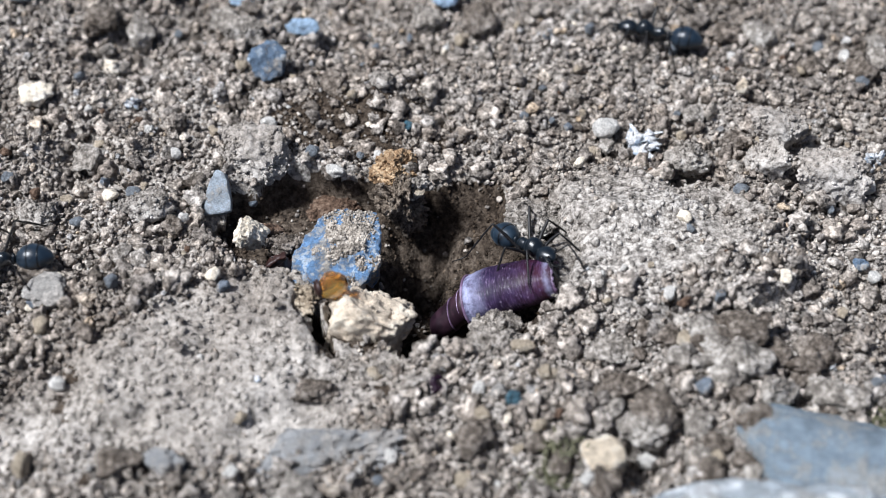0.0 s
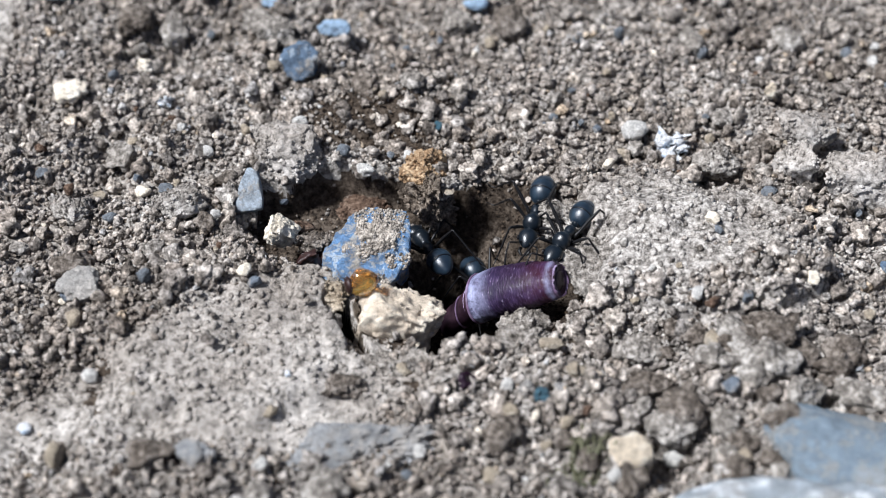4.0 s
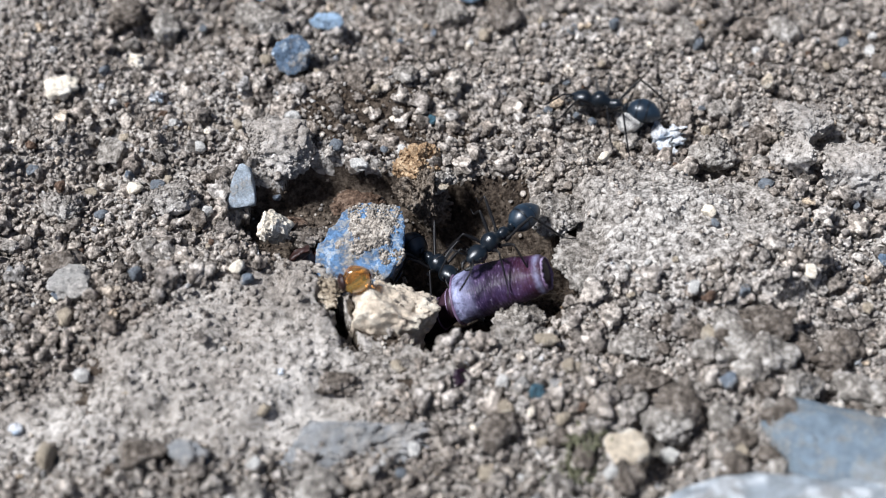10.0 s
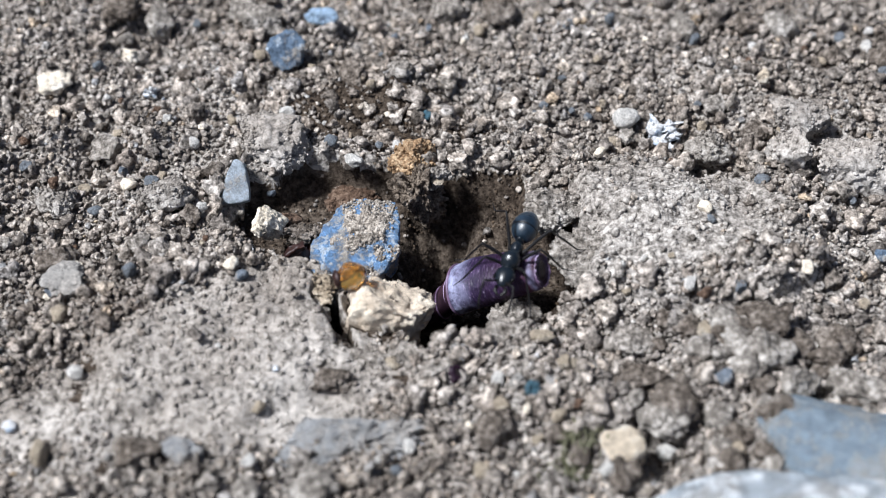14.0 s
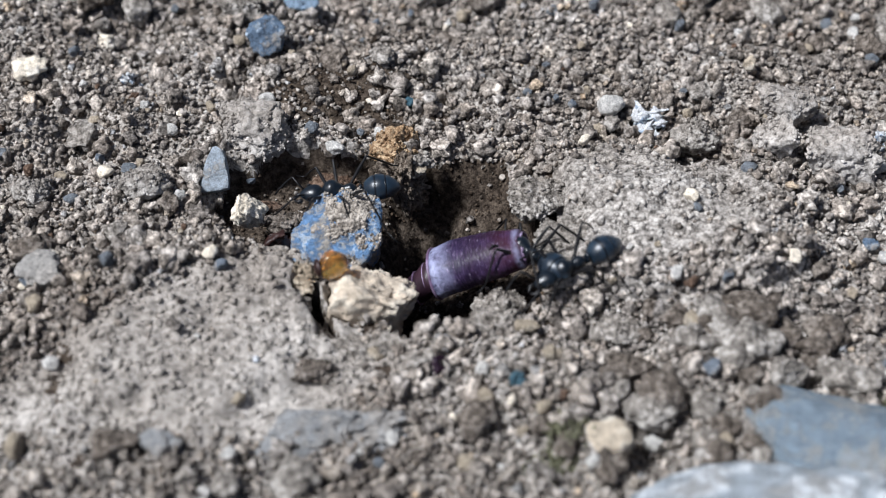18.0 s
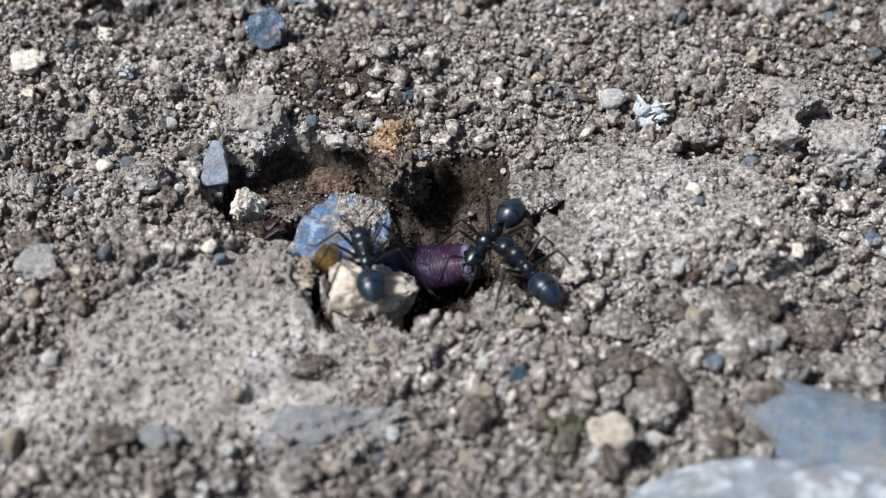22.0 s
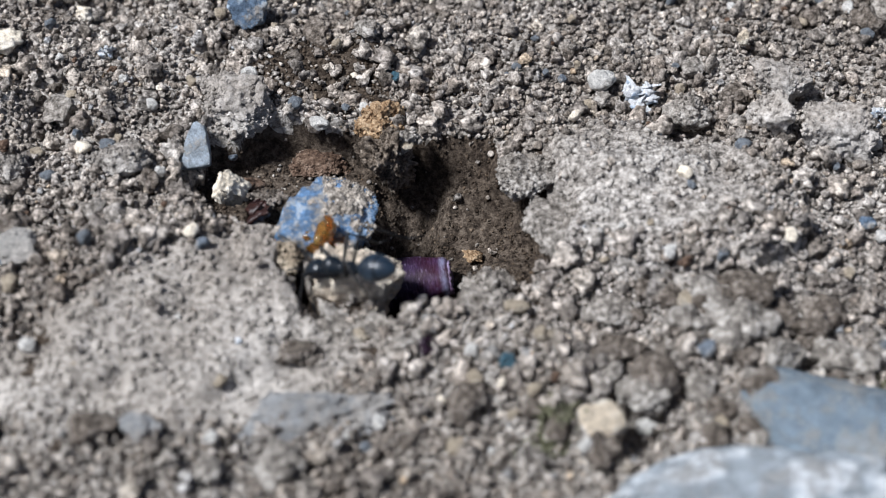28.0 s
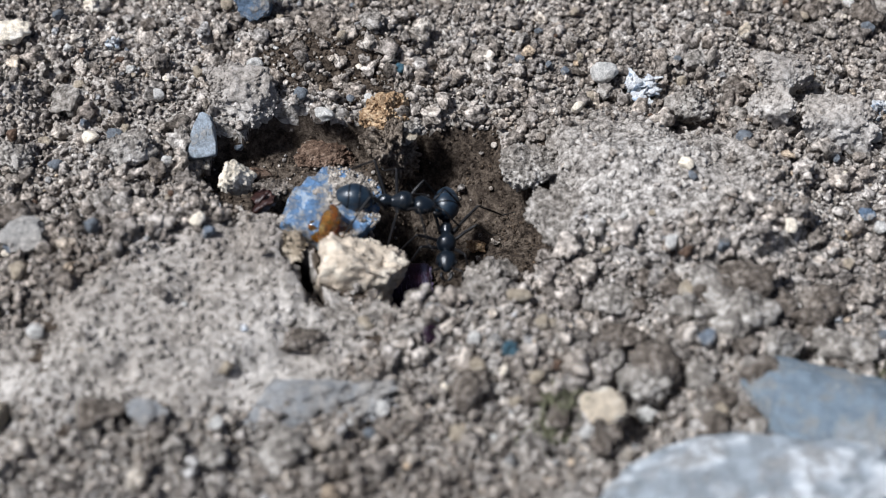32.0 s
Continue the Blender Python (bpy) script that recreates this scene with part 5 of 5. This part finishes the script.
        (24.90, -1.08, -17.01, -0.20, -0, 0, -43),
        (25.00, 0.42, -17.95, -0.25, -0, 2, -41),
        (25.50, 19.86, -15.94, 0.32, 0, -1, 13),
        (26.00, 31.93, -12.31, -0.60, 0, -4, 2),
        (28.00, 60.00, -5.00, -0.28, 0, 0, 0),
        (32.00, 90.00, 10.00, 0.23, 0, 0, 20),
    ],
    "leaving": [
        (0.00, -27.40, -3.98, 0.15, 0, 0, -177),
        (0.60, -32.07, -3.78, 0.27, 0, 3, -189),
        (2.00, -52.00, 0.00, 0.15, 0, 0, -240),
        (32.00, -80.00, 60.00, -0.25, 0, 0, -290),
    ],
    "pit": [
        (0.00, -1.00, -7.60, -8.60, 0, 62, 90),
        (0.50, -1.00, -7.60, -8.60, 0, 62, 90),
        (0.75, -1.51, -4.57, -6.49, 0, 27, 132),
        (1.00, -2.02, -1.54, -4.38, 0, -8, 174),
        (2.00, -2.64, 0.09, -4.35, 0, 20, 118),
        (3.00, -2.99, 0.27, -4.32, 0, 25, 121),
        (3.50, -3.07, 0.63, -4.34, 0, 21, 121),
        (5.50, -1.80, 0.31, -0.97, 0, -11, 94),
        (6.00, -2.35, 0.33, -0.97, 0, -11, 117),
        (6.50, -2.38, 0.39, -0.97, 0, -11, 117),
        (7.00, -2.64, 0.77, -0.95, 0, -15, 118),
        (7.50, -2.02, 0.53, -0.96, 0, -12, 96),
        (8.00, -1.06, -0.75, -1.13, 0, -9, 66),
        (8.50, -1.07, -1.04, -1.14, 0, -5, 54),
        (9.00, -0.95, -0.73, -1.14, 0, -6, 40),
        (9.50, -1.13, -0.83, -1.78, -0, -43, -15),
        (10.00, -2.09, -2.08, -2.80, -0, -13, -55),
        (10.50, -1.79, -1.68, -5.17, -0, -0, -60),
        (11.20, -1.00, -7.60, -8.60, 0, 62, -90),
        (32.00, -1.00, -7.60, -8.60, 0, 62, -90),
    ],
    "hidden": [
        (0.00, 0.50, -7.60, -8.60, 0, 62, -60),
        (2.20, 0.50, -7.60, -8.60, 0, 62, -60),
        (3.00, 0.16, -1.30, -5.23, -0, -7, -65),
        (3.50, 0.52, -1.69, -5.17, -0, -17, -69),
        (5.50, 1.84, -2.36, -2.91, -0, -12, -58),
        (6.00, 1.49, -2.30, -2.95, 0, 1, -94),
        (6.50, 1.06, -1.59, -2.95, 0, 1, -96),
        (7.00, 0.59, -0.99, -2.95, 0, 11, -100),
        (7.50, 0.07, -2.32, -2.95, 0, 4, -101),
        (8.00, -0.02, -3.99, -2.95, -0, 1, -81),
        (8.60, -0.05, -3.47, -5.17, -0, -0, -79),
        (9.30, 0.40, -7.60, -8.60, 0, 62, -70),
        (32.00, 0.40, -7.60, -8.60, 0, 62, -70),
    ],
    "circling": [
        (0.00, 4.00, -45.00, 0.13, 0, 0, 90),
        (4.00, 3.00, -34.00, 0.41, 0, 0, 90),
        (5.00, 2.05, -18.11, -0.11, 0, 2, 66),
        (5.50, 3.81, -14.11, 0.38, 0, 3, 44),
        (6.00, 3.94, -12.16, 0.00, 0, 8, 77),
        (6.50, 4.54, -11.03, 0.07, 0, 10, 78),
        (7.00, 6.09, -8.54, -0.02, 0, 1, 71),
        (7.50, 6.80, -8.29, -0.05, 0, -1, 81),
        (8.00, 7.41, -8.16, -0.01, 0, -4, 90),
        (8.50, 11.25, -3.39, 1.70, 0, -2, 62),
        (9.00, 19.64, 11.05, 0.23, 0, -6, 56),
        (9.50, 26.21, 20.83, -0.19, 0, -7, 53),
        (10.00, 34.95, 27.81, 0.04, 0, -5, 38),
        (11.00, 44.97, 28.91, 0.04, 0, -2, -26),
        (12.00, 55.00, 30.00, 0.05, 0, 0, -90),
        (13.20, 47.50, 16.00, -0.04, 0, 0, -130),
        (14.40, 40.00, 2.00, -0.13, 0, 0, -170),
        (15.20, 16.24, -5.04, 1.76, 0, -5, -168),
        (16.00, 8.62, -5.87, -0.06, 0, 26, -202),
        (16.50, 5.96, -6.34, -0.01, 0, 18, -220),
        (17.00, 5.81, -5.88, -0.03, 0, 15, -242),
        (17.50, 5.65, -5.81, -0.02, 0, 17, -235),
        (18.00, 5.32, -5.39, -0.03, 0, 15, -231),
        (18.50, 4.85, -5.15, 0.03, 0, 25, -228),
        (19.00, 4.76, -4.90, 0.05, 0, 27, -226),
        (19.25, 4.06, -3.90, -0.51, 0, 5, -154),
        (19.50, 3.36, -2.91, -1.07, -0, -18, -82),
        (20.00, 2.53, -3.06, -1.14, -0, -6, -72),
        (20.50, 2.57, -3.22, -1.16, 0, -2, -91),
        (21.00, 2.55, -3.40, -1.16, 0, -2, -116),
        (21.50, 2.70, -3.13, -1.16, 0, 1, -122),
        (22.00, 2.90, -3.02, -1.17, 0, 2, -124),
        (22.50, 2.00, -4.44, -1.15, 0, -4, -113),
        (23.00, 1.07, -4.69, -2.85, 0, 4, -104),
        (23.40, 0.44, -4.19, -5.17, 0, -0, -102),
        (24.20, -0.20, -7.60, -8.60, 0, 62, -95),
        (25.77, -0.20, -7.60, -8.60, 0, 62, -152),
        (27.33, -0.20, -7.60, -8.60, 0, 62, -208),
        (28.90, -0.20, -7.60, -8.60, 0, 62, -265),
        (29.50, -0.91, -2.26, -4.76, 0, -73, -246),
        (30.00, -1.51, -2.54, -3.96, 0, -80, -218),
        (30.50, -1.82, -2.46, -2.80, 0, -69, -206),
        (30.75, -0.88, -2.96, -2.70, 0, -32, -144),
        (31.00, 0.05, -3.46, -2.60, -0, 6, -83),
        (31.50, 0.38, -3.71, -2.60, -0, 7, -86),
        (32.00, 0.64, -3.56, -2.60, 0, 8, -90),
    ],
    }
    cast = {"hauling": hauling_ant, "roaming": roaming_ant, "leaving": leaving_ant, "pit": pit_ant, "hidden": hidden_ant, "circling": circling_ant}
    for n, (key, (ant, legs)) in enumerate(cast.items()):
        rows = []
        for t, x, y, z, rx, ry, rz in tracks[key]:
            # on loose crumbs the feet stand higher than the ground between them
            high = 0.38 * float((1 - compact(x, y)) * (1 - in_pit(x, y))) * (float(ground_z(x, y, False)) > -0.5)
            rows.append((t, x, y - high, z + high, rx, ry, rz))
        walk(ant, [(t, pose(x * MM, y * MM, z * MM, rx, ry, rz)) for t, x, y, z, rx, ry, rz in rows])
        step_legs(legs, rows, n * 1.7)
    husk_rows = [
        (0.00, 4.36, -4.76, -0.58, -0, -27, -6),
        (1.00, 4.05, -4.48, -0.50, -0, -26, -5),
        (2.00, 3.73, -4.08, -0.42, -0, -24, -3),
        (3.00, 3.72, -4.05, -0.63, -0, -28, -12),
        (3.50, 3.29, -4.49, -0.77, -0, -32, -16),
        (5.50, 2.62, -5.02, -0.27, 0, -21, 4),
        (6.00, 2.69, -4.80, -0.37, -0, -23, -3),
        (7.00, 2.73, -4.30, -0.99, -0, -37, -13),
        (8.00, 2.22, -4.95, -0.61, -0, -28, -9),
        (9.00, 2.24, -4.92, -0.71, -0, -30, -9),
        (10.00, 2.21, -5.11, -0.51, -0, -26, -2),
        (12.00, 2.36, -5.16, -0.64, -0, -29, -10),
        (13.00, 2.43, -5.18, -0.54, -0, -27, -10),
        (14.50, 2.25, -4.61, -0.70, -0, -30, -12),
        (16.50, 2.20, -4.71, -0.39, -0, -23, -0),
        (17.00, 2.42, -4.63, -0.73, -0, -31, -5),
        (17.50, 2.38, -4.58, -0.41, 0, -24, 1),
        (18.00, 2.14, -4.32, -0.41, -0, -24, -1),
        (18.50, 1.92, -4.17, -0.39, -0, -23, -1),
        (19.00, 1.67, -4.10, -0.50, -0, -26, -4),
        (19.50, 1.04, -3.77, -1.50, -0, -30, -9),
        (20.00, 0.33, -3.59, -2.73, 0, -26, -8),
        (21.00, -0.15, -2.48, -3.62, 0, -24, -8),
        (22.00, -0.98, -2.33, -4.01, 0, -20, -5),
        (23.00, -1.39, -2.95, -4.16, 0, -14, -1),
        (24.00, -1.04, -3.23, -4.01, 0, -10, 4),
        (25.00, -1.12, -3.38, -4.13, 0, -10, 4),
        (25.50, -1.20, -3.58, -4.13, 0, -10, 4),
        (27.50, -1.74, -4.38, -4.31, 0, -10, 4),
        (28.00, -1.82, -4.38, -4.50, 0, -10, 4),
        (29.00, -1.60, -4.53, -4.52, 0, -10, 4),
        (30.00, -1.76, -4.54, -4.61, 0, -10, 4),
        (30.50, -2.09, -4.76, -4.74, 0, -10, 4),
        (31.00, -2.38, -4.78, -4.73, 0, -10, 4),
        (31.50, -2.74, -4.13, -6.02, 0, -10, 4),
        (32.00, -3.11, -3.48, -7.04, 0, -10, 4),
    ]
    walk(husk, [(t, pose(x * MM, y * MM, z * MM, rx, ry, rz)) for t, x, y, z, rx, ry, rz in husk_rows])
    bead_rows = [
        (0.00, -6.72, -6.93, 2.20, 0, 0, 20),
        (19.00, -6.70, -7.04, 2.20, 0, 0, 20),
        (19.60, -6.61, -6.90, 2.20, 0, 0, 0),
        (20.20, -6.18, -6.52, 2.30, 0, -10, -30),
        (21.00, -6.72, -5.37, 1.00, 0, -20, -60),
        (22.00, -7.18, -5.33, 0.60, 0, -20, -85),
        (22.60, -7.15, -5.60, 0.00, 0, -20, -85),
        (23.30, -7.00, -5.80, -2.30, 0, -20, -90),
        (32.00, -7.00, -5.80, -2.30, 0, -20, -90),
    ]
    walk(amber_bead, [(t, pose(x * MM, y * MM, z * MM, rx, ry, rz)) for t, x, y, z, rx, ry, rz in bead_rows])
    walk(torn_shell, [(t, pose(x * MM, y * MM, z * MM, rx, ry, rz)) for t, x, y, z, rx, ry, rz in (
        (0, -6.4, -5.2, -2.6, 20, 0, 0), (21.8, -6.4, -5.2, -2.6, 20, 0, 0), (22.6, -6.4, -5.2, -0.6, 20, 0, 0), (23.3, -6.3, -5.15, 0.75, 20, 0, 0), (24, -6.3, -5.15, 0.8, 20, 0, 0), (32, -6.3, -5.15, 0.8, 20, 0, 0))])
    bx, by, bz = (v / MM for v in blue_stone.matrix_world.translation)
    stone_rows = [(0, 0, 0, 0, 18, 0, 12), (18.6, 0, 0, 0, 18, 0, 12), (19.4, 0.0, -0.1, 0.1, 20, 2, 11), (20.2, -0.1, -0.6, 0.0, 12, 9, 10),
                  (21.5, -0.25, -1.1, -0.2, 5, 16, 9), (24, -0.3, -1.3, -0.2, 2, 20, 8), (32, -0.3, -1.3, -0.2, 2, 20, 8)]
    walk(blue_stone, [(t, pose((bx + x) * MM, (by + y) * MM, (bz + z) * MM, rx, ry, rz)) for t, x, y, z, rx, ry, rz in stone_rows])
    walk(loose_flake, [(t, pose(x * MM, y * MM, z * MM, rx, ry, rz)) for t, x, y, z, rx, ry, rz in (
        (0, -10.3, -1.7, -1.5, 5, 12, 70), (19.4, -10.3, -1.7, -1.5, 5, 12, 70), (20.5, -10.6, -1.95, -0.6, 40, 12, 70), (21.5, -10.7, -2.0, -0.3, 30, 12, 70), (32, -10.7, -2.0, -0.3, 30, 12, 70))])


motions()
